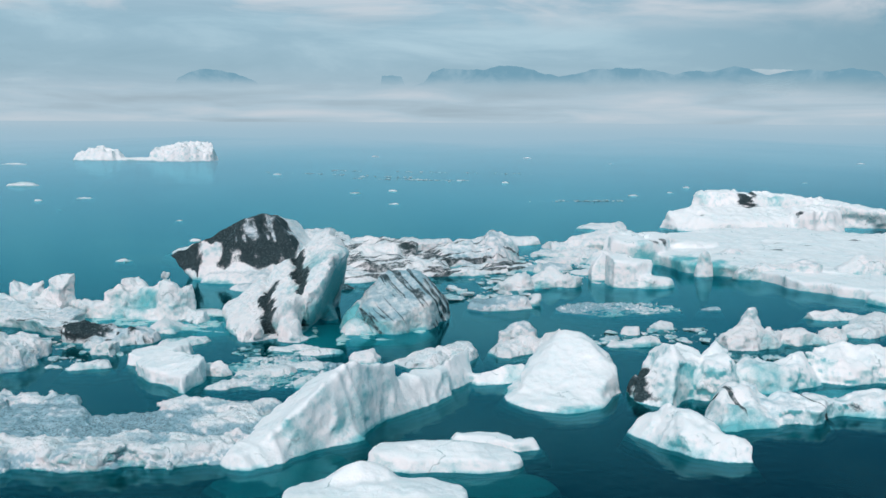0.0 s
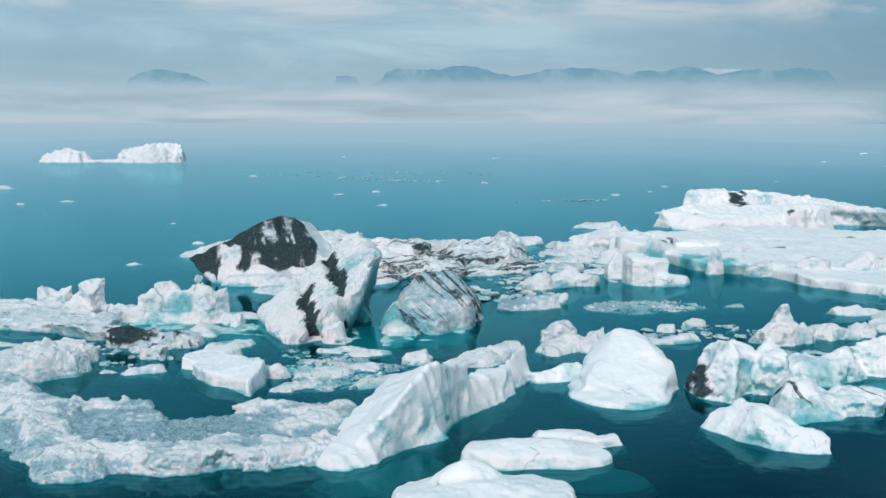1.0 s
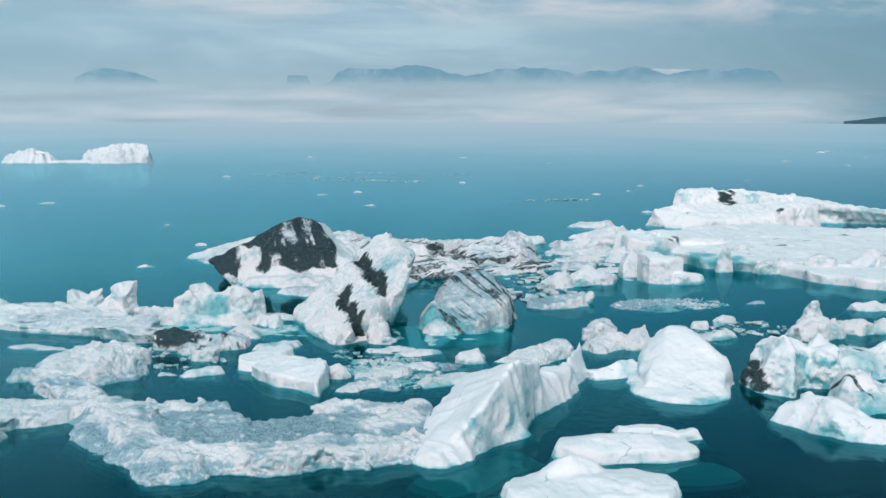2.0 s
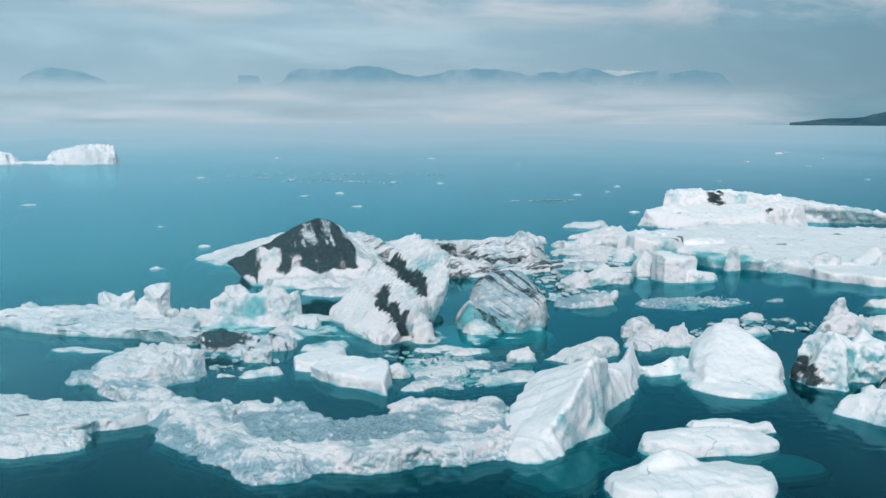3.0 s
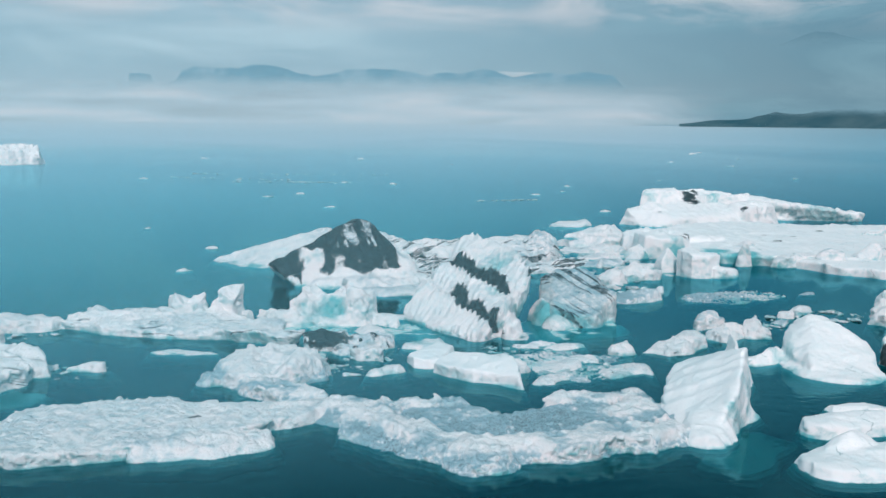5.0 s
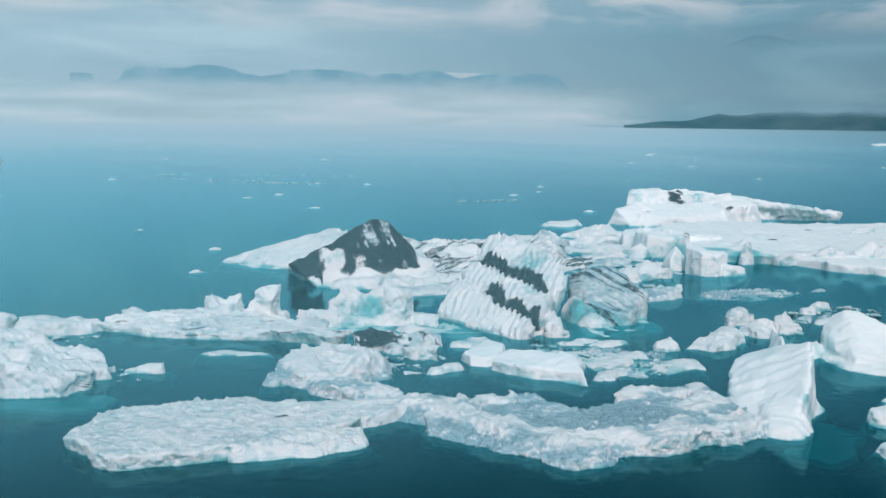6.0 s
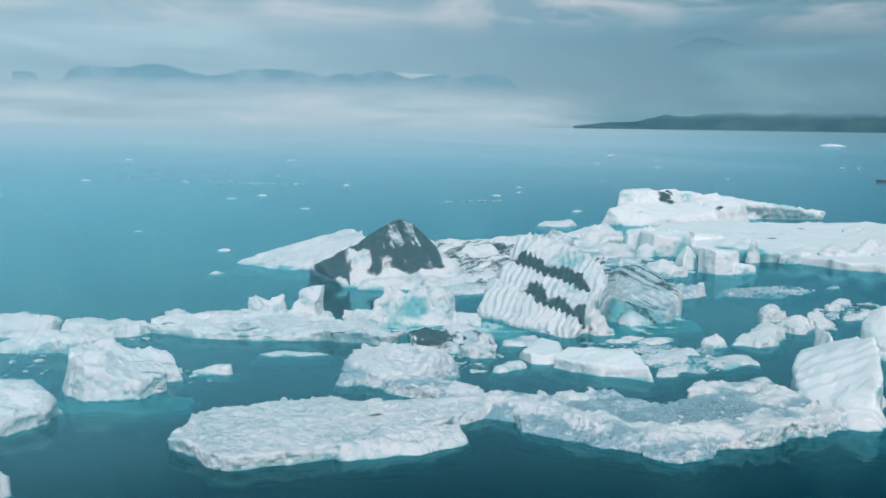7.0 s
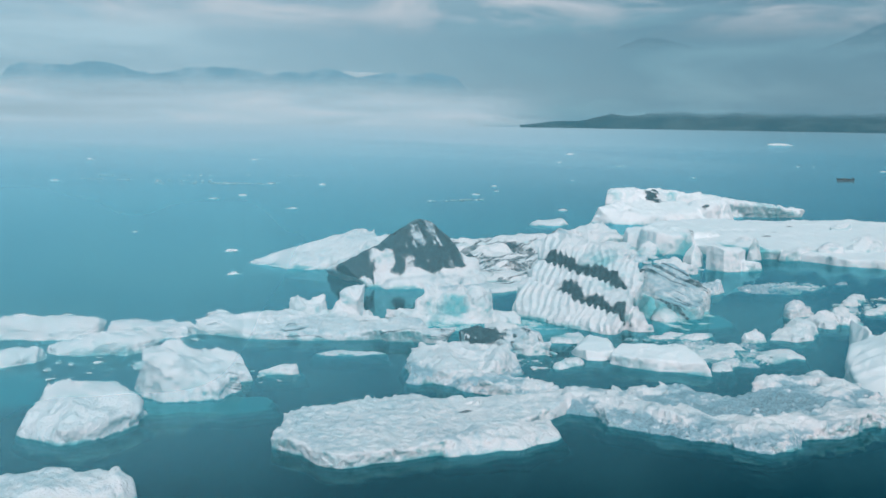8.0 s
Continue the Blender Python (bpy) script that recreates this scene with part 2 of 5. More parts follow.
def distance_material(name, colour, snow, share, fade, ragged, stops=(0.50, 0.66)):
    """The far backdrop: land whose haze is painted as a glowing tint and which fades out between the two heights in
    fade.
    """
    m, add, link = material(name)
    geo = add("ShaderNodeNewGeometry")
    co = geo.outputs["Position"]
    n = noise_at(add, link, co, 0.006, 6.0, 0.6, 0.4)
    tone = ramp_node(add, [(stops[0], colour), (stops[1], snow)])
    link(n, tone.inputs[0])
    # the land glows by itself; its tint stands in for distance haze
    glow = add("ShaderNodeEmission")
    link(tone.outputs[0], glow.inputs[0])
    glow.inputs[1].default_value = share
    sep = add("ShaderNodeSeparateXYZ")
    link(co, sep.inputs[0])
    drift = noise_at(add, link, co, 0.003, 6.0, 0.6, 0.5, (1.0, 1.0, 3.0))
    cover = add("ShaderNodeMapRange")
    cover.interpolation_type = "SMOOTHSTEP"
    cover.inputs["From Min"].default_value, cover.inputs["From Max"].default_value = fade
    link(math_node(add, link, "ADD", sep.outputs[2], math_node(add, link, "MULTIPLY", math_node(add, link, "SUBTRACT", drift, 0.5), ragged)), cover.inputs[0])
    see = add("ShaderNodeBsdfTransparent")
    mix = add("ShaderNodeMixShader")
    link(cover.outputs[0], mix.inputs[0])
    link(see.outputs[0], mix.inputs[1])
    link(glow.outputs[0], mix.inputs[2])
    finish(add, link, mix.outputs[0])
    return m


def mist_material(name, colour, z_full, z_none, density, patch=0.0, edge=29.0):
    """A far bank of mist that thins out upwards, its daylight painted as glow."""
    m, add, link = material(name)
    geo = add("ShaderNodeNewGeometry")
    sep = add("ShaderNodeSeparateXYZ")
    link(geo.outputs["Position"], sep.inputs[0])
    wob = noise_at(add, link, geo.outputs["Position"], 0.0022, 6.0, 0.6, 0.5, (1.0, 1.0, 4.0))
    h = math_node(add, link, "ADD", sep.outputs[2], math_node(add, link, "MULTIPLY", math_node(add, link, "SUBTRACT", wob, 0.5), -patch))
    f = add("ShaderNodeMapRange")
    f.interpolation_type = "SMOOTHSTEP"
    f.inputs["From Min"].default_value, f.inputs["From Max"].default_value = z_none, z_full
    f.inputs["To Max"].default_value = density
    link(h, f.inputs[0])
    # the bank ends towards the moraine shore
    way = math_node(add, link, "ARCTAN2", sep.outputs[0], sep.outputs[1])
    ragged = math_node(add, link, "ADD", way, math_node(add, link, "MULTIPLY", math_node(add, link, "SUBTRACT", wob, 0.5), 0.16))
    end = add("ShaderNodeMapRange")
    end.interpolation_type = "SMOOTHSTEP"
    end.inputs["From Min"].default_value, end.inputs["From Max"].default_value = radians(edge), radians(edge - 8)
    link(ragged, end.inputs[0])
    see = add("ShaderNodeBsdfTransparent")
    # emission stands in for the daylight in the mist
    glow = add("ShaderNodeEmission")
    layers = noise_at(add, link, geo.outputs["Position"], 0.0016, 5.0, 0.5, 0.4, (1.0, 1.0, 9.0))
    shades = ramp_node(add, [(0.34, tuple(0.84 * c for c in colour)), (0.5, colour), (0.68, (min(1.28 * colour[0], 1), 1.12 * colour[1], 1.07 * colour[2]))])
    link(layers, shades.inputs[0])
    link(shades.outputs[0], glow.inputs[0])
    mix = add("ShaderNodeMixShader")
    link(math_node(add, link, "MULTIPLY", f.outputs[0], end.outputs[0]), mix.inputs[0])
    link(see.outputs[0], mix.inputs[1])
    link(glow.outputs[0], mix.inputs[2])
    finish(add, link, mix.outputs[0])
    return m


def glowing_mist_sheet():
    """A glowing sheet that paints mist and distance haze over the water, thicker with distance from the ice and gone
    towards the moraine.
    """
    m, add, link = material("glowing_mist_sheet")
    geo = add("ShaderNodeNewGeometry")
    sep = add("ShaderNodeSeparateXYZ")
    link(geo.outputs["Position"], sep.inputs[0])
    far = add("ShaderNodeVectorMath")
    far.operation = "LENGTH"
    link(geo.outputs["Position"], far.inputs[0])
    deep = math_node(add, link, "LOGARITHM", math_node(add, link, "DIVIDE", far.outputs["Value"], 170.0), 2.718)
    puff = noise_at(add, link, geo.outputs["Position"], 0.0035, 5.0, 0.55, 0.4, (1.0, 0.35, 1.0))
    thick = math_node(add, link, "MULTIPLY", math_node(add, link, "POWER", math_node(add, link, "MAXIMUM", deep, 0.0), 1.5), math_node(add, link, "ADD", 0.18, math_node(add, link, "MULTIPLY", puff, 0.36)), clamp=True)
    way = math_node(add, link, "ARCTAN2", sep.outputs[0], sep.outputs[1])
    end = add("ShaderNodeMapRange")
    end.interpolation_type = "SMOOTHSTEP"
    end.inputs["From Min"].default_value, end.inputs["From Max"].default_value = radians(42), radians(18)
    end.inputs["To Min"].default_value = 0.35
    link(way, end.inputs[0])
    see = add("ShaderNodeBsdfTransparent")
    # the haze has its own glow, so no lamp lights it
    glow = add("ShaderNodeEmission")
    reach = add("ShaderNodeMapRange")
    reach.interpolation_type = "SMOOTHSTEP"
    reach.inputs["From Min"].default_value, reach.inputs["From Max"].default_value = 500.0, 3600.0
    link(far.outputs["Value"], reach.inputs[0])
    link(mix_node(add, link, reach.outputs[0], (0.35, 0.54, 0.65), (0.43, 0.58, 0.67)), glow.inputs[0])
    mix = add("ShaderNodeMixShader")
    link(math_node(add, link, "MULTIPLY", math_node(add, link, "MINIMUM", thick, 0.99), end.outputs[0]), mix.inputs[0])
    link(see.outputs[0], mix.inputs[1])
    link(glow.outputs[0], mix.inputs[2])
    finish(add, link, mix.outputs[0])
    return m


def wisp_material():
    """A wisp of mist close by: mostly clear, lit by the sky, thinning to its rims."""
    m, add, link = material("wisp_of_mist")
    geo = add("ShaderNodeNewGeometry")
    sep = add("ShaderNodeSeparateXYZ")
    link(geo.outputs["Position"], sep.inputs[0])
    puff = noise_at(add, link, geo.outputs["Position"], 0.03, 4.0, 0.5, 0.4)

    def fade(socket, a, b):
        f = add("ShaderNodeMapRange")
        f.interpolation_type = "SMOOTHSTEP"
        f.inputs["From Min"].default_value, f.inputs["From Max"].default_value = a, b
        link(socket, f.inputs[0])
        return f.outputs[0]
    thick = math_node(add, link, "MULTIPLY", fade(sep.outputs[0], -18.0, -76.0), fade(sep.outputs[2], 42.0, 22.0))
    thick = math_node(add, link, "MULTIPLY", thick, math_node(add, link, "MULTIPLY", fade(sep.outputs[2], 3.5, 18.0), math_node(add, link, "ADD", 0.03, math_node(add, link, "MULTIPLY", puff, 0.28))))
    see = add("ShaderNodeBsdfTransparent")
    front, back = add("ShaderNodeBsdfDiffuse"), add("ShaderNodeBsdfTranslucent")
    front.inputs[0].default_value = back.inputs[0].default_value = (0.36, 0.82, 0.93, 1)
    lit = add("ShaderNodeAddShader")
    link(front.outputs[0], lit.inputs[0])
    link(back.outputs[0], lit.inputs[1])
    mix = add("ShaderNodeMixShader")
    link(thick, mix.inputs[0])
    link(see.outputs[0], mix.inputs[1])
    link(lit.outputs[0], mix.inputs[2])
    finish(add, link, mix.outputs[0])
    return m


ICE = ice_material()
CLEAN_ICE = ice_material("clean_glacier_ice", white=(0.91, 0.89, 0.895), cool=(0.80, 0.86, 0.875), bump=0.34)
RIDGE_ICE = ice_material("ash_layered_ice", strata=((-0.42, 0.7, 0.6), 1.5, 0.42, 0.72))
GREY_ICE = ice_material("dirty_veined_ice", white=(0.80, 0.80, 0.80), cool=(0.46, 0.60, 0.63), strata=((0.75, 0.25, 0.45), 1.0, 0.40, 0.70))
SLAB_ICE = ice_material("thin_layered_ice", strata=((0.12, 0.45, 0.9), 0.8, 0.24, 0.6))
SUNKEN_ICE = ice_material("sunken_pale_ice", blue=(0.42, 0.78, 0.78))
ARM_ICE = ice_material("cracked_blue_ice", white=(0.91, 0.89, 0.895), bump=0.5, strata=((0.8, 0.35, 0.5), 2.0, 0.24, 0.75))
WATER, SILT = water_material(), silt_material()
BED = plain_material("lagoon_bed_silt", (0.0, 0.012, 0.024), (0.0, 0.018, 0.030), 0.05)


# ---------------------------------------------------------------- shaping of ice
PERM = np.random.RandomState(7).permutation(256)
PERM = np.concatenate([PERM, PERM, PERM])
VALUES = np.random.RandomState(8).uniform(-1, 1, 256).astype(np.float32)


def lattice(x, y, z):
    """Smooth value noise, -1 to 1, for arrays of coordinates."""
    xi, yi, zi = np.floor(x).astype(np.int32), np.floor(y).astype(np.int32), np.floor(z).astype(np.int32)
    fx, fy, fz = x - xi, y - yi, z - zi
    fx, fy, fz = (f * f * f * (f * (f * 6 - 15) + 10) for f in (fx, fy, fz))
    out = 0
    for i in (0, 1):
        for j in (0, 1):
            for k in (0, 1):
                v = VALUES[PERM[PERM[PERM[(xi + i) & 255] + ((yi + j) & 255)] + ((zi + k) & 255)]]
                out = out + v * (fx if i else 1 - fx) * (fy if j else 1 - fy) * (fz if k else 1 - fz)
    return out


def cells(x, y, z):
    """Distance to the nearest of points scattered one to a lattice cell."""
    xi, yi, zi = np.floor(x).astype(np.int32), np.floor(y).astype(np.int32), np.floor(z).astype(np.int32)
    fx, fy, fz = (x - xi).astype(np.float32), (y - yi).astype(np.float32), (z - zi).astype(np.float32)
    best = np.full(x.shape, 9.0, np.float32)
    for i in (-1, 0, 1):
        for j in (-1, 0, 1):
            for k in (-1, 0, 1):
                h = PERM[PERM[PERM[(xi + i) & 255] + ((yi + j) & 255)] + ((zi + k) & 255)]
                dx = i + 0.5 + 0.45 * VALUES[h] - fx
                dy = j + 0.5 + 0.45 * VALUES[PERM[h]] - fy
                dz = k + 0.5 + 0.45 * VALUES[PERM[h + 1]] - fz
                best = np.minimum(best, dx * dx + dy * dy + dz * dz)
    return np.sqrt(best)


def lump(x, y, a, b, turn, h, su=0.0, sv=0.0, dome=0.0, au=0.0, av=0.0, p=2.6, lean=0.3, skew=0.0, depth=1.6, r=0.2, flare=0.55, sides=0, smooth=False, cut=False, roofs=(), shears=()):
    """A block of ice: half length a along turn, half width b, height h at its middle, which rises by su and sv towards the
    ends of its two axes and falls by dome from the apex (au, av) to the rim. Broken to flat faces unless smooth.
    roofs: sloping faces, each through three places, above which the ice is gone.
    shears: broken faces, each a place and the way it looks, which may overhang."""
    return dict(x=x, y=y, a=a, b=b, turn=radians(turn), h=h, su=su, sv=sv, dome=dome, au=au, av=av, p=p, lean=lean, skew=skew,
                depth=depth, r=r, flare=flare, sides=sides or (9 if a < 7 else 12), smooth=smooth, cut=cut, roofs=roofs, shears=shears)


def smooth_max(a, b, k):
    h = np.maximum(k - np.abs(a - b), 0) / k
    return np.maximum(a, b) + h * h * k * 0.25


def lump_field(q, X, Y, Z, worn=0.0):
    c, s = math.cos(q["turn"]), math.sin(q["turn"])
    dx, dy = X - q["x"], Y - q["y"]
    u, v = dx * c + dy * s, dy * c - dx * s
    u = u - q["skew"] * v / q["b"]
    a, b, h = q["a"], q["b"], max(q["h"], 0.3)
    rnd = random.Random(round(q["x"] * 31 + q["y"] * 17 + q["h"] * 70))
    up, down = np.clip(Z / h, 0, 1.5), np.clip(-Z, 0, 3)
    top = (q["h"] + q["su"] * u / a + q["sv"] * v / b) * (1 - worn)
    flat = math.sqrt(1 + (q["su"] / a) ** 2 + (q["sv"] / b) ** 2)
    if q["smooth"]:
        grow = -q["lean"] * up + q["flare"] * down
        aa, bb = np.maximum(a + grow, 0.2), np.maximum(b + grow, 0.2)
        rho = ((np.abs(u) / aa) ** q["p"] + (np.abs(v) / bb) ** q["p"]) ** (1 / q["p"]) + 1e-4
        rad = np.sqrt(u * u + v * v) + 1e-4
        side = rad - rad / rho
        side = np.where(rho < 1, np.maximum(side, (rho - 1) * b), side)
        if q["dome"]:
            top = top - q["dome"] * (((u - q["au"]) / a) ** 2 + ((v - q["av"]) / b) ** 2) ** 0.7
            flat = math.sqrt(flat ** 2 + (q["dome"] / b * 0.6) ** 2)
        d = smooth_max(side, (Z - top) / flat, q["r"])
    else:
        side = None
        for k in range(q["sides"]):
            t = math.tau * (k + rnd.uniform(-0.38, 0.38)) / q["sides"]
            nu, nv = math.cos(t) / a, math.sin(t) / b
            n = math.hypot(nu, nv)
            e = (u * nu + v * nv - rnd.uniform(0.82, 1.02)) / n + q["lean"] * rnd.choice((-0.1, 0.4, 1.2, 2.2, 3.2)) * up - q["flare"] * down
            side = e if side is None else smooth_max(side, e, 0.5 * q["r"])
        d = smooth_max(side, (Z - top) / flat, q["r"])
        if q["dome"]:
            for k in range(6):
                t = math.tau * (k + rnd.uniform(-0.4, 0.4)) / 6
                fall = q["dome"] * rnd.uniform(0.8, 1.45)
                facet = top + 0.22 * q["dome"] * rnd.uniform(0.3, 1.3) - fall * ((u - q["au"]) * math.cos(t) / a + (v - q["av"]) * math.sin(t) / b)
                steep = math.sqrt(1 + (fall * math.cos(t) / a) ** 2 + (fall * math.sin(t) / b) ** 2)
                d = smooth_max(d, (Z - facet) / steep, q["r"])
    for p0, p1, p2 in q["roofs"]:
        n = (Vector(p1) - Vector(p0)).cross(Vector(p2) - Vector(p0)).normalized()
        n = -n if n.z < 0 else n
        d = smooth_max(d, n.x * (X - p0[0]) + n.y * (Y - p0[1]) + n.z * (Z - p0[2]) + worn * 1.2, q["r"])
    for p0, way in q["shears"]:
        n = Vector(way).normalized()
        d = smooth_max(d, n.x * (X - p0[0]) + n.y * (Y - p0[1]) + n.z * (np.maximum(Z, 0) - p0[2]), q["r"])
    return smooth_max(d, -Z - q["depth"], 0.4)


def skin_of(field, low, step):
    """The zero surface of a sampled field as vertices and quads (surface nets)."""
    inside = field < 0
    n = np.array(field.shape) - 1
    count = np.zeros(n, np.int8)
    corners = [(i, j, k) for i in (0, 1) for j in (0, 1) for k in (0, 1)]
    view = lambda arr, o: arr[o[0]:o[0] + n[0], o[1]:o[1] + n[1], o[2]:o[2] + n[2]]
    for o in corners:
        count += view(inside, o)
    cells = np.argwhere((count > 0) & (count < 8))
    ids = -np.ones(n, np.int32)
    ids[tuple(cells.T)] = np.arange(len(cells))
    total, hits = np.zeros((len(cells), 3)), np.zeros(len(cells))
    for o in corners:
        for axis in range(3):
            if o[axis]:
                continue
            e = list(o)
            e[axis] = 1
            p0, p1 = cells + o, cells + e
            f0, f1 = field[tuple(p0.T)], field[tuple(p1.T)]
            cross = (f0 < 0) != (f1 < 0)
            w = np.where(cross, f0 / np.where(cross, f0 - f1, 1), 0)
            point = np.repeat(np.array(o, float)[None], len(cells), 0)
            point[:, axis] += w
            total[cross] += point[cross]
            hits[cross] += 1
    verts = (cells + total / hits[:, None]) * step + low
    quads = []
    for axis in range(3):
        b, c = (axis + 1) % 3, (axis + 2) % 3
        s0, s1 = [slice(1, -1)] * 3, [slice(1, -1)] * 3
        s0[axis], s1[axis] = slice(0, -1), slice(1, None)
        f0, f1 = inside[tuple(s0)], inside[tuple(s1)]
        for flip in (False, True):
            at = np.argwhere((f0 & ~f1) if not flip else (~f0 & f1))
            base = at.copy()
            base[:, b] += 1
            base[:, c] += 1
            ring = []
            for db, dc in ((-1, -1), (0, -1), (0, 0), (-1, 0)):
                q = base.copy()
                q[:, b] += db
                q[:, c] += dc
                ring.append(ids[tuple(q.T)])
            ring = np.stack(ring, 1)
            quads.append(ring[:, ::-1] if flip else ring)
    return verts, np.concatenate(quads)


def mesh_from(name, verts, quads, wear, mat):
    me = bpy.data.meshes.new(name)
    me.vertices.add(len(verts))
    me.vertices.foreach_set("co", np.ascontiguousarray(verts, np.float32).ravel())
    me.loops.add(quads.size)
    me.loops.foreach_set("vertex_index", np.ascontiguousarray(quads, np.int32).ravel())
    me.polygons.add(len(quads))
    me.polygons.foreach_set("loop_start", np.arange(0, quads.size, quads.shape[1], dtype=np.int32))
    me.polygons.foreach_set("use_smooth", np.ones(len(quads), bool))
    me.update(calc_edges=True)
    if wear is not None:
        att = me.attributes.new("wear", "FLOAT_COLOR", "POINT")
        att.data.foreach_set("color", np.ascontiguousarray(wear, np.float32).ravel())
    me.materials.append(mat)
    return me


def berg(name, label, lumps, step=0.25, seed=0, rough=1.0, warp=1.1, flutes=None, ash=(), blue=(), grit=0.15, wet=0.9, join=0.3, group="drifting ice",
         carve=None, category="iceberg", veins=0.0, sheer=0.65, erode=0.5, upright=False, knob=0.0, basin=0.0, mat=None):
    """One piece of floating ice. ash, blue: balls (x, y, z, radius, strength) of ash or bare ice, some of them painted
    shade; flutes: (turn, spacing, depth) of melt grooves that run up the faces; wet: how far above the water the ice is
    bare and blue; sheer: how much bare and shade blue steep faces take."""
    solid = [q for q in lumps if not q["cut"]]
    reach = [max(q["a"], q["b"]) + abs(q["skew"]) + 2.2 for q in solid]
    low = np.array([min(q["x"] - e for q, e in zip(solid, reach)), min(q["y"] - e for q, e in zip(solid, reach)), -max(q["depth"] for q in solid) - 2 * step - 0.8])
    high = np.array([max(q["x"] + e for q, e in zip(solid, reach)), max(q["y"] + e for q, e in zip(solid, reach)),
                     max(q["h"] + abs(q["su"]) + abs(q["sv"]) for q in solid) + 1.2])
    nx, ny, nz = (int(v) for v in np.ceil((high - low) / step))
    xs, ys, zs = (np.float32(low[i]) + np.arange(n, dtype=np.float32) * np.float32(step) for i, n in enumerate((nx, ny, nz)))
    X, Y = np.meshgrid(xs, ys, indexing="ij")
    o = seed * 17.3
    wx = lattice(X / 4.5 + o, Y / 4.5, X * 0 + 1.5) + 0.4 * lattice(X / 1.7 + o, Y / 1.7, X * 0 + 9.5) + 0.10 * lattice(X / 0.7 + o, Y / 0.7, X * 0 + 19.5)
    wy = lattice(X / 4.5 + o, Y / 4.5, X * 0 + 5.5) + 0.4 * lattice(X / 1.7 + o, Y / 1.7, X * 0 + 13.5) + 0.10 * lattice(X / 0.7 + o, Y / 0.7, X * 0 + 23.5)
    Xw, Yw = (X + warp * wx)[:, :, None], (Y + warp * wy)[:, :, None]
    # the tops are worn unevenly: hummocks, saddles and gullies
    hollow = np.abs(lattice(X / 5.5 + o, Y / 5.5 + 7, X * 0 + 3.5)) * 0.9 + np.abs(lattice(X / 2.3, Y / 2.3 + o, X * 0 + 6.5)) * 0.6 + 0.2 * lattice(X / 1.0, Y / 1.0 + o, X * 0 + 8.5)
    worn = erode * np.clip(hollow, 0, 1.1)
    Z = zs[None, None, :]
    f = np.full((nx, ny, nz), 9.0, np.float32)
    for q in lumps:
        e = max(q["a"], q["b"]) + abs(q["skew"]) + 2.0 + warp
        i0, i1 = np.searchsorted(xs, (q["x"] - e, q["x"] + e))
        j0, j1 = np.searchsorted(ys, (q["y"] - e, q["y"] + e))
        d = lump_field(q, Xw[i0:i1, j0:j1], Yw[i0:i1, j0:j1], Z, worn[i0:i1, j0:j1, None])
        g = f[i0:i1, j0:j1]
        f[i0:i1, j0:j1] = smooth_max(g, -d, 0.4) if q["cut"] else -smooth_max(-g, -d, join)
    near = np.abs(f) < 0.9
    ix, iy, iz = np.nonzero(near)
    px, py, pz = xs[ix], ys[iy], zs[iz]
    # scallops with sharp crests, creased breaks and a fine pitted grain
    scallop = 0.55 - 0.9 * cells(px / 2.3 + o, py / 2.3, pz / 1.8)
    small = 0.55 - 0.9 * cells(px / 0.85, py / 0.85 + o, pz / 0.7)
    crease = np.abs(lattice(px / 3.6 + o, py / 3.6 + 40, pz / 2.6)) - 0.3
    shape = rough * (0.30 * scallop + 0.16 * small + 0.42 * crease + 0.12 * lattice(px / 1.6 + o, py / 1.6, pz / 1.2)
                     + 0.13 * lattice(px / 0.45, py / 0.45, pz / 0.4 + o))
    if knob:
        shape = shape + knob * (0.5 - 0.9 * cells(px / 0.62 + o, py / 0.62, pz / 0.55) + 0.4 * lattice(px / 0.3, py / 0.3 + o, pz / 0.3))
    if flutes:
        turn, spacing, deep = flutes
        c, s = math.cos(radians(turn)), math.sin(radians(turn))
        t = (px * c + py * s) / spacing + 0.9 * lattice(px / 4 + o, py / 4, pz / 3) + 0.18 * pz
        shape = shape + deep * (np.abs(np.sin(t * math.pi)) - 0.6)
    if carve:
        shape = shape + carve(px, py, pz)
    f[near] += shape.astype(f.dtype) * np.clip((pz + 2.5) / 2.0, 0.2, 1)
    f[0], f[-1], f[:, 0], f[:, -1], f[:, :, 0], f[:, :, -1] = (np.maximum(e, 0.05) for e in (f[0], f[-1], f[:, 0], f[:, -1], f[:, :, 0], f[:, :, -1]))
    verts, quads = skin_of(f, low, step)
    vx, vy, vz = verts.T
    wob = lattice(vx / 2.2 + o, vy / 2.2, vz / 1.6)
    streak = lattice(vx / 6.5 + o, vy / 1.7 + 0.05 * vx, vz / 0.9 + 0.06 * vx) + 0.6 * lattice(vx / 2.6, vy / 0.8 + o, vz / 0.45 + 0.12 * vx)
    soot = np.zeros(len(verts))
    for x, y, z, rad, amount in ash:
        d = np.sqrt((vx - x) ** 2 + (vy - y) ** 2 + ((vz - z) * 1.3) ** 2)
        soot = np.maximum(soot, amount * np.clip(1.45 - d / rad + 0.4 * wob + 0.45 * streak, 0, 1))
    if upright:
        streak = lattice(vx / 1.1 + o, vy / 1.1, vz / 6.0) + 0.6 * lattice(vx / 0.5, vy / 0.5 + o, vz / 4.0) - 0.12
    soot = np.maximum(soot, veins * np.clip((streak - 0.22) / 0.25, 0, 1) * np.clip(0.8 + 0.8 * wob, 0, 1))
    soot = soot * np.clip((vz + 0.05) / 0.15, 0, 1)
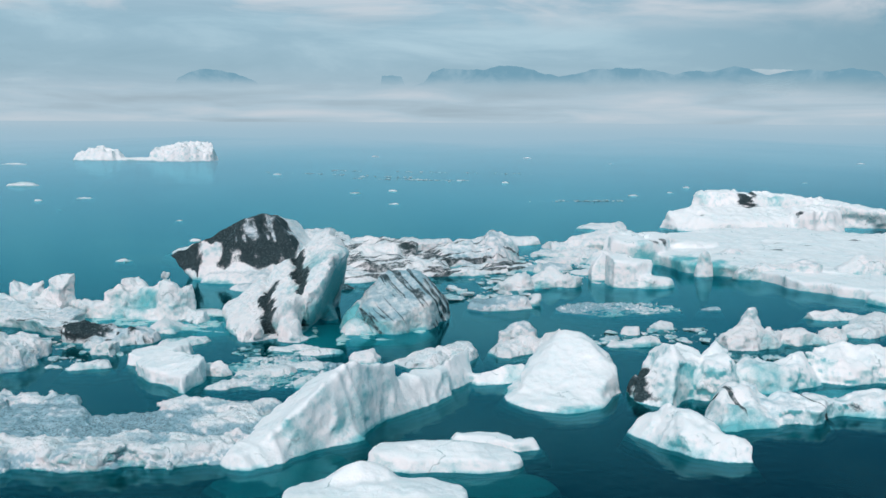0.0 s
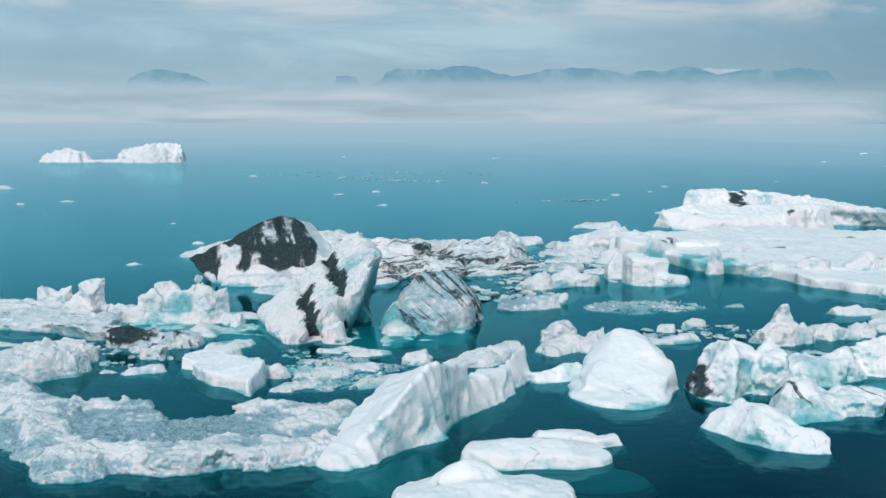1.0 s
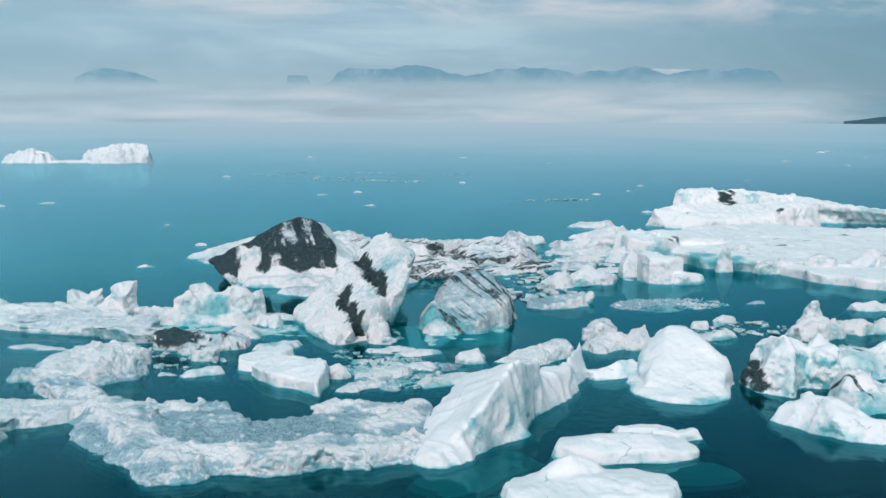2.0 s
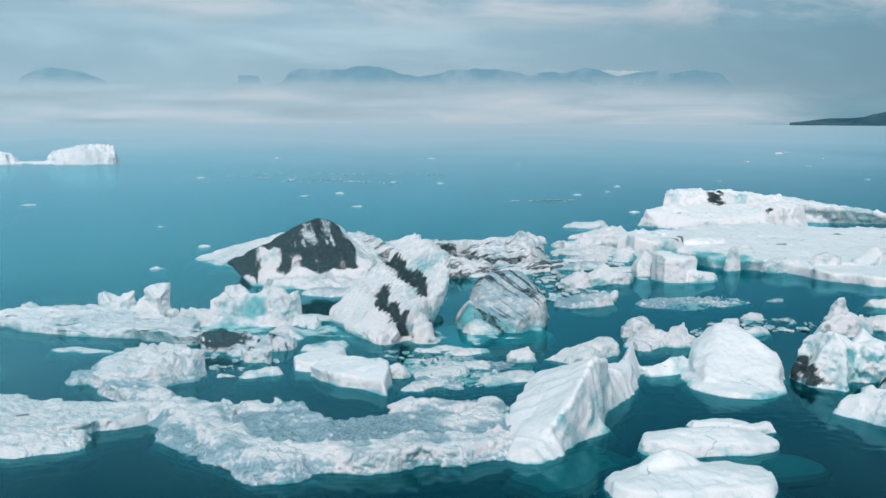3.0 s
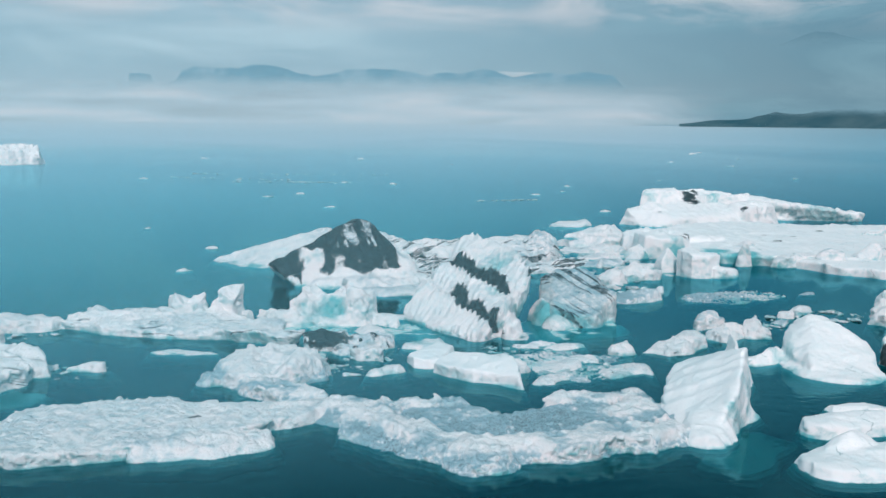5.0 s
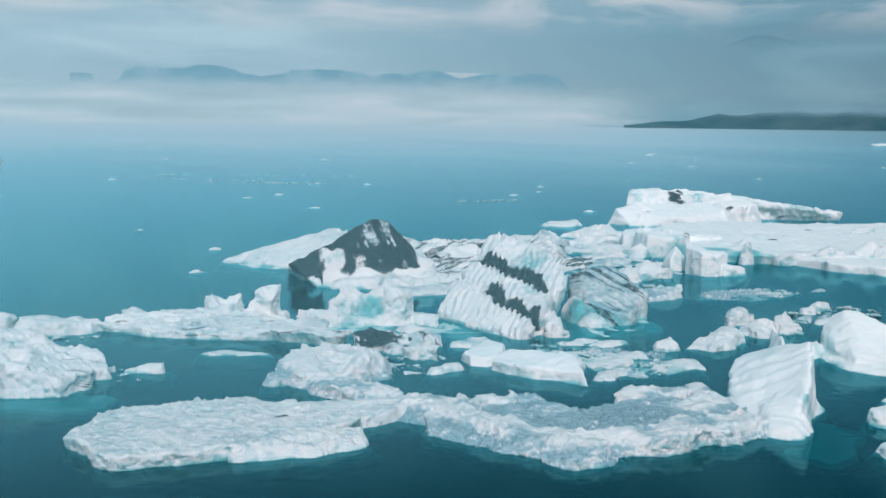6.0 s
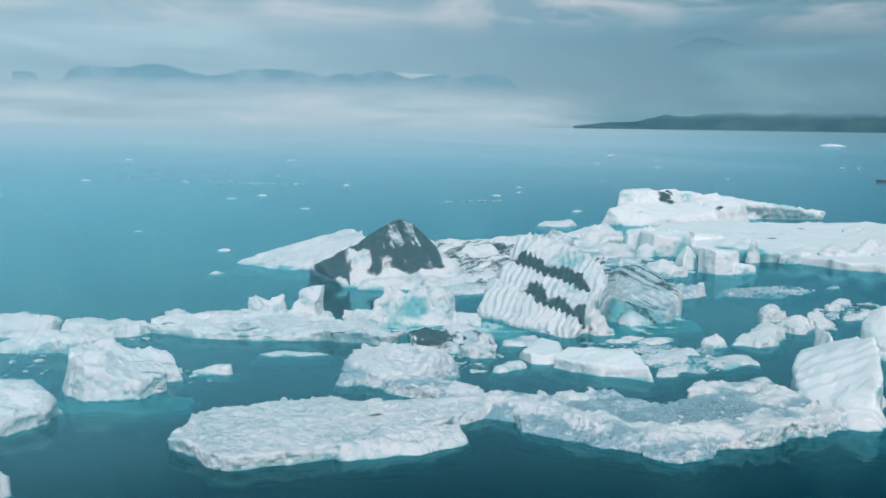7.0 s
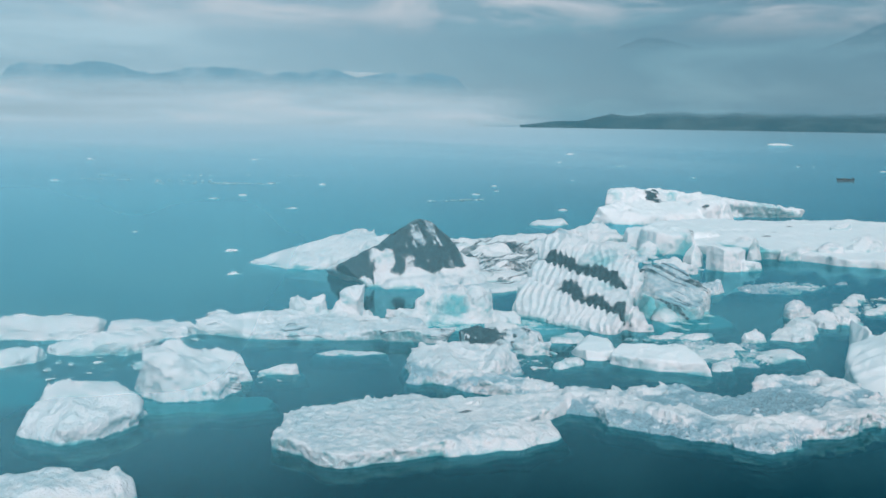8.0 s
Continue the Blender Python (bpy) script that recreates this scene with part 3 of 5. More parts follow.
    bare = np.clip(1.0 - (vz - 0.12) / wet + 0.5 * wob, 0, 1) if wet else np.zeros(len(verts))
    patchy = np.clip(0.45 + 0.9 * lattice(vx / 3.1 + o, vy / 3.1, vz / 3.1 + 5), 0, 1)
    bare = np.where(vz < 0.04, 1.0, bare * 0.85 * patchy)
    # bare ice, and the teal shade painted into hollows and undercuts
    for x, y, z, rad, amount in blue:
        d = np.sqrt((vx - x) ** 2 + (vy - y) ** 2 + (vz - z) ** 2)
        bare = np.maximum(bare, amount * np.clip(1.6 - d / rad + 0.3 * wob, 0, 1))
    gx, gy, gz = np.gradient(f, step)
    at = tuple(np.clip(np.round((verts - low) / step).astype(int), 0, np.array(f.shape) - 1).T)
    upward = gz[at] / np.sqrt(gx[at] ** 2 + gy[at] ** 2 + gz[at] ** 2 + 1e-6)
    # steep faces turn bluer: bare ice plus the cyan of their shaded sides
    bare = np.maximum(bare, np.clip(0.75 * sheer * (0.75 - upward) + 0.25 * wob, 0, 1))
    soil = np.clip(grit * (1 + 0.7 * lattice(vx / 6 + o, vy / 6, vz / 6)) * (0.35 + 0.65 * np.clip(upward, 0, 1) ** 2), 0, 1)
    soil = np.clip(soil + basin * np.clip((1.45 - vz + 0.5 * wob) / 0.7, 0, 1) * np.clip(upward, 0, 1), 0, 1)
    wear = np.stack([soot, bare, soil, np.ones(len(verts))], 1)
    base = np.array([np.mean([q["x"] for q in solid]), np.mean([q["y"] for q in solid]), 0])
    ob = new(name, mesh_from(name, verts - base, quads, wear, mat or ICE))
    ob.location = base
    tagged(ob, label, category, group)
    return ob


# ---------------------------------------------------------------- water, bed, distance
def sheet(name, z, radius, mat, label):
    bm = bmesh.new()
    rings, around = [0, 60, 150, 300, 600, 1200, 2400, radius], 72
    prev = None
    for r in rings[1:]:
        ring = [bm.verts.new((r * math.cos(i / around * math.tau), r * math.sin(i / around * math.tau), z)) for i in range(around)]
        if prev is None:
            mid = bm.verts.new((0, 0, z))
            for i in range(around):
                bm.faces.new((mid, ring[i], ring[(i + 1) % around]))
        else:
            for i in range(around):
                bm.faces.new((prev[i], ring[i], ring[(i + 1) % around], prev[(i + 1) % around]))
        prev = ring
    me = bpy.data.meshes.new(name)
    bm.to_mesh(me)
    bm.free()
    me.materials.append(mat)
    ob = new(name, me)
    return tagged(ob, label, "water", kind="structure")


sheet("water", 0.0, 4950, WATER, "calm milky teal lagoon water with faint ripples")
for deep in (0.3, 0.6, 0.95, 1.35, 1.8):
    sheet("water_silt", -deep, 4900, SILT, "cloud of suspended glacial silt under the surface")
tagged(sheet("ground", -5.0, 4900, BED, "silty bed of the lagoon"), category="ground")


def arc_wall(name, radius, from_deg, to_deg, top, mat, label, steps=240, base=-2.0):
    """An upright strip on a far circle; bearings in degrees clockwise from +y. top(bearing) gives its height."""
    bm = bmesh.new()
    last = None
    for i in range(steps + 1):
        d = from_deg + (to_deg - from_deg) * i / steps
        x, y = radius * math.sin(radians(d)), radius * math.cos(radians(d))
        h = top(d)
        pair = [bm.verts.new((x, y, base + (h - base) * k / 6)) for k in range(7)]
        if last:
            for k in range(6):
                bm.faces.new((last[k], pair[k], pair[k + 1], last[k + 1]))
        last = pair
    me = bpy.data.meshes.new(name)
    bm.to_mesh(me)
    bm.free()
    me.materials.append(mat)
    return tagged(new(name, me), label, "backdrop", kind="structure")


# haze blue is painted into these glowing far colours
FAR_HILLS = distance_material("haze_tinted_far_hills", (0.19, 0.38, 0.49), (0.29, 0.47, 0.57), 1.0, (156.0, 222.0), 60.0)
FAR_PEAKS = distance_material("haze_tinted_far_peaks", (0.15, 0.31, 0.40), (0.22, 0.38, 0.47), 0.95, (355.0, 425.0), 70.0)
MIST = mist_material("glowing_low_mist", (0.46, 0.60, 0.68), 90.0, 185.0, 1.0, 80.0)

# bearing and height along the crest of the table mountains
CREST = [(-17.0, 4), (-15.8, 190), (-14.8, 226), (-13.8, 229), (-12.8, 214), (-11.6, 180), (-10.6, 4), (-5.0, 4), (-4.7, 208), (-3.6, 208), (-3.3, 150), (-2.3, 180), (-1.9, 232), (-0.5, 241), (1.0, 240), (1.9, 258), (3.0, 251),
         (4.2, 226), (5.2, 208), (6.2, 220), (7.0, 240), (8.5, 247), (9.8, 241), (11.0, 226), (11.5, 216), (12.2, 232), (13.5, 230), (14.6, 252), (15.2, 242), (16.3, 214), (17.2, 224), (18.4, 236),
         (19.4, 224), (20.5, 238), (21.8, 224), (22.6, 160), (23.5, 4)]
SNOWFIELD = [(14.4, 4), (15.0, 236), (15.8, 243), (16.6, 240), (17.6, 232), (18.4, 4)]
SUMMITS = [(27.0, 4), (30.2, 350), (31.6, 395), (32.4, 420), (33.2, 408), (34.4, 380), (37.0, 340), (40.0, 300), (43.0, 410), (45.0, 480), (46.5, 512), (49.0, 540), (52.0, 500), (57.0, 4)]


def skyline(d, crest, crumple):
    h = float(np.interp(d, [p[0] for p in crest], [p[1] for p in crest]))
    return max(4.0, h * (1 + crumple * noise.fractal(Vector((d * 1.3, 3.1, 0)), 0.8, 2.1, 7)))


# the snow's haze and brightness are painted as glow too
SNOW_FAR = distance_material("haze_tinted_snowfield", (0.46, 0.60, 0.67), (0.56, 0.66, 0.71), 1.0, (170.0, 240.0), 60.0)
arc_wall("backdrop_snowfield", 4700, 10, 24, lambda d: skyline(d, SNOWFIELD, 0.03), SNOW_FAR, "distant pale snowfield behind the hills, haze painted into its glow", 120)
arc_wall("backdrop_hills", 4650, -40, 85, lambda d: skyline(d, CREST, 0.03), FAR_HILLS, "distant flat-topped hills with pale blue haze painted into their glow", 800)
arc_wall("backdrop_peaks", 4750, 20, 75, lambda d: skyline(d, SUMMITS, 0.02), FAR_PEAKS, "distant dark summits that stand out of the cloud, haze painted into their glow", 300)
# flat glowing layer, added above the water to stand in for haze
tagged(sheet("mist", 0.5, 4440, glowing_mist_sheet(), "glowing sheet over the far water that paints mist and haze"), category="mist")
arc_wall("backdrop_mist", 4450, -80, 110, lambda d: 230, MIST, "low bank of mist over the far water, its light painted as glow", 120)


def shore(name):
    """Low moraine shore that runs out into the lagoon, with a dark slope behind its beach."""
    bm = bmesh.new()
    last = None
    for i in range(161):
        d = 26.0 + 54.0 * i / 160
        near = 4300 - 11.0 * (d - 26.0) + 60 * noise.noise(Vector((d * 0.5, 2, 0)))
        grow = min(1.0, (d - 26.0) / 8.0)
        bumps = 1 + 0.35 * noise.fractal(Vector((d * 0.6, 5, 0)), 0.9, 2.0, 5)
        rows = [(near, -1.0), (near + 3, 2.0 + 4 * grow), (near + 40, 5 + 9 * grow * bumps), (near + 90, 8 + 40 * grow * bumps), (near + 140, 10 + 66 * grow * bumps), (near + 180, -1)]
        line = [bm.verts.new((r * math.sin(radians(d)) - 48, r * math.cos(radians(d)) - 5, z)) for r, z in rows]
        if last:
            for k in range(len(rows) - 1):
                bm.faces.new((last[k], line[k], line[k + 1], last[k + 1]))
        last = line
    me = bpy.data.meshes.new(name)
    bm.to_mesh(me)
    bm.free()
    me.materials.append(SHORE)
    return tagged(new(name, me), "low dark moraine shore behind the lagoon, haze painted into its glow", "shore", kind="structure")


# dark moraine with blue haze painted into its colours, which glow
SHORE = distance_material("haze_tinted_moraine", (0.030, 0.105, 0.145), (0.085, 0.17, 0.205), 1.0, (78.0, 34.0), 40.0, (0.35, 0.7))
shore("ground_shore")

# ---------------------------------------------------------------- the tilted, banded iceberg in the middle
HERO_TURN = -71.0


def hero_carve(x, y, z):
    """Ledges along the ash layers and sharp ribs down the tilted face."""
    c, s = math.cos(radians(HERO_TURN)), math.sin(radians(HERO_TURN))
    u, v = (x + 24.3) * c + (y - 126.6) * s, (y - 126.6) * c - (x + 24.3) * s
    t = u / 1.35 + 0.45 * v / 1.25 + 0.9 * lattice(x / 3.4, y / 3.4, z / 3.4)
    ribs = 0.72 * (np.abs(np.sin(t * math.pi)) - 0.6) * (0.55 + 0.6 * lattice(x / 2.2, y / 2.2, z / 2.2))
    step = 0
    for at, dip in ((4.1, 0.126), (-0.15, 0.145)):
        w = v - at + dip * u + 0.2 * np.sin(t * math.tau)
        step = step + 0.75 * np.exp(-(w / 0.55) ** 2)
    return np.where(z > 0.3, ribs + step, 0)


hero = berg("iceberg", "tall tilted white iceberg with ribbed face and two black ash bands", [
    lump(-21.8, 129.2, 10.6, 8.8, HERO_TURN, 6.4, su=-0.3, sv=5.46, skew=-3.9, p=6, lean=0.0, r=0.8, depth=2.0, smooth=True,
         roofs=[((-16.9, 147.1, 10.4), (-14.9, 122.4, 9.3), (-14.0, 148.1, 8.9))],
         shears=[((-14.8, 130.0, 8.6), (0.95, -0.1, -0.34)), ((-15.6, 119.8, 8.0), (0.55, -0.83, -0.12))]),
    lump(-19.4, 117.2, 2.8, 1.9, HERO_TURN, 3.0, su=-1.6, dome=1.0, lean=0.5),
    lump(-17.0, 132.0, 4.0, 1.6, HERO_TURN, 1.5, dome=0.8, lean=0.8),
], step=0.2, seed=1, rough=0.55, warp=0.5, carve=hero_carve, erode=0.12, grit=0.22, wet=0.8,
    blue=[(-15.5, 119, 1.5, 3.0, 1.0), (-31, 139, 3, 4.0, 0.6), (-17.0, 124.5, 2.5, 3.6, 1.0), (-16.0, 131, 3.5, 5.0, 1.0)])


def hero_bands(ob):
    """The two layers of volcanic ash follow the ledges, fringed at their lower edge."""
    me = ob.data
    co = np.empty(len(me.vertices) * 3, np.float32)
    me.vertices.foreach_get("co", co)
    co = co.reshape(-1, 3) + np.array(ob.location)
    col = np.empty(len(co) * 4, np.float32)
    me.attributes["wear"].data.foreach_get("color", col)
    col = col.reshape(-1, 4)
    x, y, z = co.T
    c, s = math.cos(radians(HERO_TURN)), math.sin(radians(HERO_TURN))
    u, v = (x + 24.3) * c + (y - 126.6) * s, (y - 126.6) * c - (x + 24.3) * s
    t = u / 1.35 + 0.45 * v / 1.25 + 0.9 * lattice(x / 3.4, y / 3.4, z / 3.4)
    for at, dip, left, right in ((-0.05, 0.145, -5.0, 13.0), (4.2, 0.126, -13.0, 8.5)):
        w = v - at + dip * u + 0.14 * np.sin(t * math.tau) + 0.7 * lattice(x / 2.4, y / 2.4, z / 2.4)
        broad = 0.95 + 0.5 * lattice(x / 1.9 + 7, y / 1.9, z / 1.9)
        band = 1.0 * np.exp(-np.abs(w / broad) ** 3) * np.clip((u - left) / 2.5, 0, 1) * np.clip((right - u) / 2.0, 0, 1)
        col[:, 0] = np.maximum(col[:, 0], np.where(z > 0.6, band, 0))
    me.attributes["wear"].data.foreach_set("color", col.ravel())


hero_bands(hero)

berg("iceberg", "grey rounded iceberg veined with dark ash beside the tilted one", [
    lump(-6.8, 128.4, 9.6, 6.0, 76, 8.0, lean=0.15, sides=11, r=0.4, roofs=[
        ((-11.0, 119.0, 1.2), (-4.0, 118.5, 1.8), (-7.0, 131.0, 6.6)), ((0.2, 125.0, 2.2), (-0.6, 137.0, 2.6), (-4.2, 131.0, 6.3)),
        ((-13.4, 122.0, 2.0), (-13.0, 134.0, 2.6), (-10.0, 130.0, 5.9)), ((-9.0, 139.0, 3.4), (-2.0, 139.0, 3.0), (-6.0, 132.5, 6.4))]),
    lump(-1.6, 132.0, 4.4, 1.8, 82, 3.6, dome=1.0, lean=0.4, sides=7),
], step=0.2, seed=2, mat=GREY_ICE, rough=0.75, warp=0.7, erode=0.25, grit=0.5, wet=0.8, flutes=(20, 1.7, 0.14), blue=[(-12.5, 121, 1.2, 3.0, 0.9), (-9, 119, 0.8, 2.0, 0.8)])
berg("iceberg", "small smooth blue-white foot of ice at the water", [
    lump(-12.0, 121.5, 2.6, 2.2, 60, 2.9, dome=2.2, p=2.4, smooth=True, lean=0.8),
    lump(-12.6, 126.0, 4.2, 2.4, 80, 3.6, dome=1.8, p=2.4, smooth=True, lean=0.8),
], step=0.18, seed=3, rough=0.5, wet=1.6, blue=[(-12.5, 123.5, 2.2, 2.8, 0.9)], grit=0.05)

# ---------------------------------------------------------------- the ash-dark peak with its white skirt
peak = berg("iceberg", "dark ash-covered pointed iceberg on a wide white base", [
    lump(-37.0, 169.5, 17.0, 11.5, 2, 14.0, lean=0.1, sides=14, flare=0.1, r=0.3, roofs=[
        ((-32.7, 164.9, 11.4), (-48.4, 163.6, 4.2), (-38.0, 160.4, 0.5)), ((-32.7, 165.6, 11.4), (-48.4, 164.4, 4.2), (-40.0, 181.0, 3.6)),
        ((-29.6, 165.4, 10.0), (-26.4, 164.8, 6.4), (-26.6, 172.0, 6.2)), ((-32.7, 164.9, 11.3), (-29.6, 165.4, 10.2), (-31.0, 170.0, 10.2)),
        ((-30.5, 164.4, 9.0), (-26.0, 161.5, 3.2), (-34.0, 160.2, 1.5))],
         shears=[((-48.2, 164.0, 3.4), (-0.62, -0.1, -0.70))]),
    lump(-27.0, 168.5, 5.5, 6.0, 70, 4.8, dome=1.0, lean=0.8), lump(-37.0, 178.0, 9.0, 7.0, 20, 4.2, dome=1.0, lean=0.8),
    lump(-46.5, 193.0, 14.5, 10.0, -15, 11.0, lean=0.2, sides=15, roofs=[
        ((-36.0, 193.0, 6.6), (-57.5, 196.0, 0.5), (-50.0, 185.5, 0.5)), ((-36.0, 194.0, 6.8), (-57.0, 197.0, 0.8), (-45.0, 206.0, 1.0))]),
    lump(-29.0, 188.0, 10.0, 9.0, 10, 6.4, dome=1.2, lean=1.0),
    lump(-18.0, 183.0, 12.0, 9.0, -10, 5.6, dome=1.4, lean=1.2),
    lump(-26.0, 153.5, 11.0, 4.5, 10, 1.1, dome=0.3, lean=0.6),
    lump(-32.0, 160.5, 11.5, 3.6, 4, 2.3, dome=0.4, lean=0.6), lump(-20.0, 165.0, 10.0, 6.0, 20, 1.8, dome=0.5, lean=0.8),
    lump(-15.0, 176.0, 17.0, 12.0, -10, 3.6, dome=1.4, p=2.6, lean=1.5),
], step=0.35, seed=4, rough=0.75, warp=1.0, grit=0.3, wet=0.7, mat=RIDGE_ICE, ash=[(-17.5, 181.5, 4.2, 1.7, 0.9), (-9.0, 180.0, 3.4, 1.7, 0.9), (-15.0, 168.5, 1.6, 2.6, 0.85), (-20.0, 174.0, 2.6, 1.6, 0.85)])


def read_wear(ob):
    me = ob.data
    co, col = np.empty(len(me.vertices) * 3, np.float32), np.empty(len(me.vertices) * 4, np.float32)
    me.vertices.foreach_get("co", co)
    me.attributes["wear"].data.foreach_get("color", col)
    return (co.reshape(-1, 3) + np.array(ob.location)).T, col.reshape(-1, 4)


def peak_ash(ob):
    """Ash on the wall under the ridge, broken by one white streak, and as a grey film on the fluted summit."""
    (x, y, z), col = read_wear(ob)
    n1, n2 = lattice(x / 3.0, y / 3.0, z / 2.0), lattice(x / 0.9, y / 0.9, z / 4.0)
    crest = np.interp(x, [-49.0, -40.4, -32.7, -29.6, -26.5], [3.4, 8.0, 11.0, 9.8, 6.2])
    inside = np.clip((x + 50.0) / 0.8, 0, 1) * np.clip((-26.0 - x + 0.8 * n1) / 1.0, 0, 1) * np.clip((171.0 - y + n1) / 2.0, 0, 1) * np.clip((y - 157.0) / 1.0, 0, 1)
    # the wall is black down to a ragged line, and to the water at its western end
    foot = np.where(x < -43.2, 0.7 + 0.7 * n1 + 0.5 * n2, 1.9 + 0.6 * n1 + 0.6 * n2)
    wall = np.clip((z - foot) / 0.9, 0, 1)
    streak = np.clip(1.5 - np.abs(x + 41.4 + 0.5 * n2) / 1.45 + 0.4 * n1, 0, 1) * np.clip((6.7 - z + 0.6 * n2) / 0.8, 0, 1)
    second = np.clip(1.2 - np.abs(x + 36.8 + 0.4 * n2) / 0.9 + 0.5 * n1, 0, 1) * np.clip((5.6 - z + 0.5 * n2) / 0.8, 0, 1) * 0.45
    soot = wall * (1 - np.maximum(streak, second)) * np.where((x > -38.5) & (z < 5.8), np.clip(0.92 + 0.3 * n2, 0, 1), 1.0)
    # the summit block: pale grey flutes above a dark line
    summit = np.clip((x + 36.3 + 0.35 * (11.0 - z) + 0.5 * n1) / 0.8, 0, 1) * np.clip((z - 6.2) / 0.5, 0, 1)
    flutes = np.clip(0.72 + 0.42 * lattice((x + 0.35 * z) / 0.55, y / 0.9, z / 7.0) + 0.2 * n1, 0, 1)
    soot = soot * (1 - summit) + flutes * summit
    col[:, 0] = np.maximum(col[:, 0], soot * inside * np.clip(z / 0.2, 0, 1))
    col[:, 2] = np.maximum(col[:, 2], 0.5 * summit * inside)
    col[:, 3] = 0.9 * np.clip((x + 25.0 + 2.0 * n1) / 3.0, 0.0, 1) + 0.4 * (x < -34) * (y > 186)
    ob.data.attributes["wear"].data.foreach_set("color", np.ascontiguousarray(col, np.float32).ravel())


peak_ash(peak)
berg("iceberg", "low ridged grey-white iceberg streaked with ash", [
    lump(1.0, 186.0, 13.0, 7.0, 40, 4.0, su=1.2, dome=2.0, p=2.6, lean=1.5),
    lump(7.5, 189.0, 7.0, 5.5, 60, 6.0, dome=3.4, p=2.6, lean=1.2),
], step=0.25, seed=5, mat=RIDGE_ICE, rough=0.8, grit=0.45, wet=0.5, flutes=(70, 1.9, 0.2), ash=[(9.5, 184.5, 4.2, 1.3, 0.8)])
berg("ice_floe", "flat white floe smeared with grey ash", [
    lump(-3.0, 170.5, 13.0, 4.0, 8, 1.5, dome=0.5, p=2.4, lean=0.8),
    lump(9.0, 176.0, 7.0, 3.0, 20, 1.8, dome=0.5, p=2.4, lean=0.8),
], step=0.25, seed=6, mat=RIDGE_ICE, grit=0.4, wet=0.4, category="ice floe")

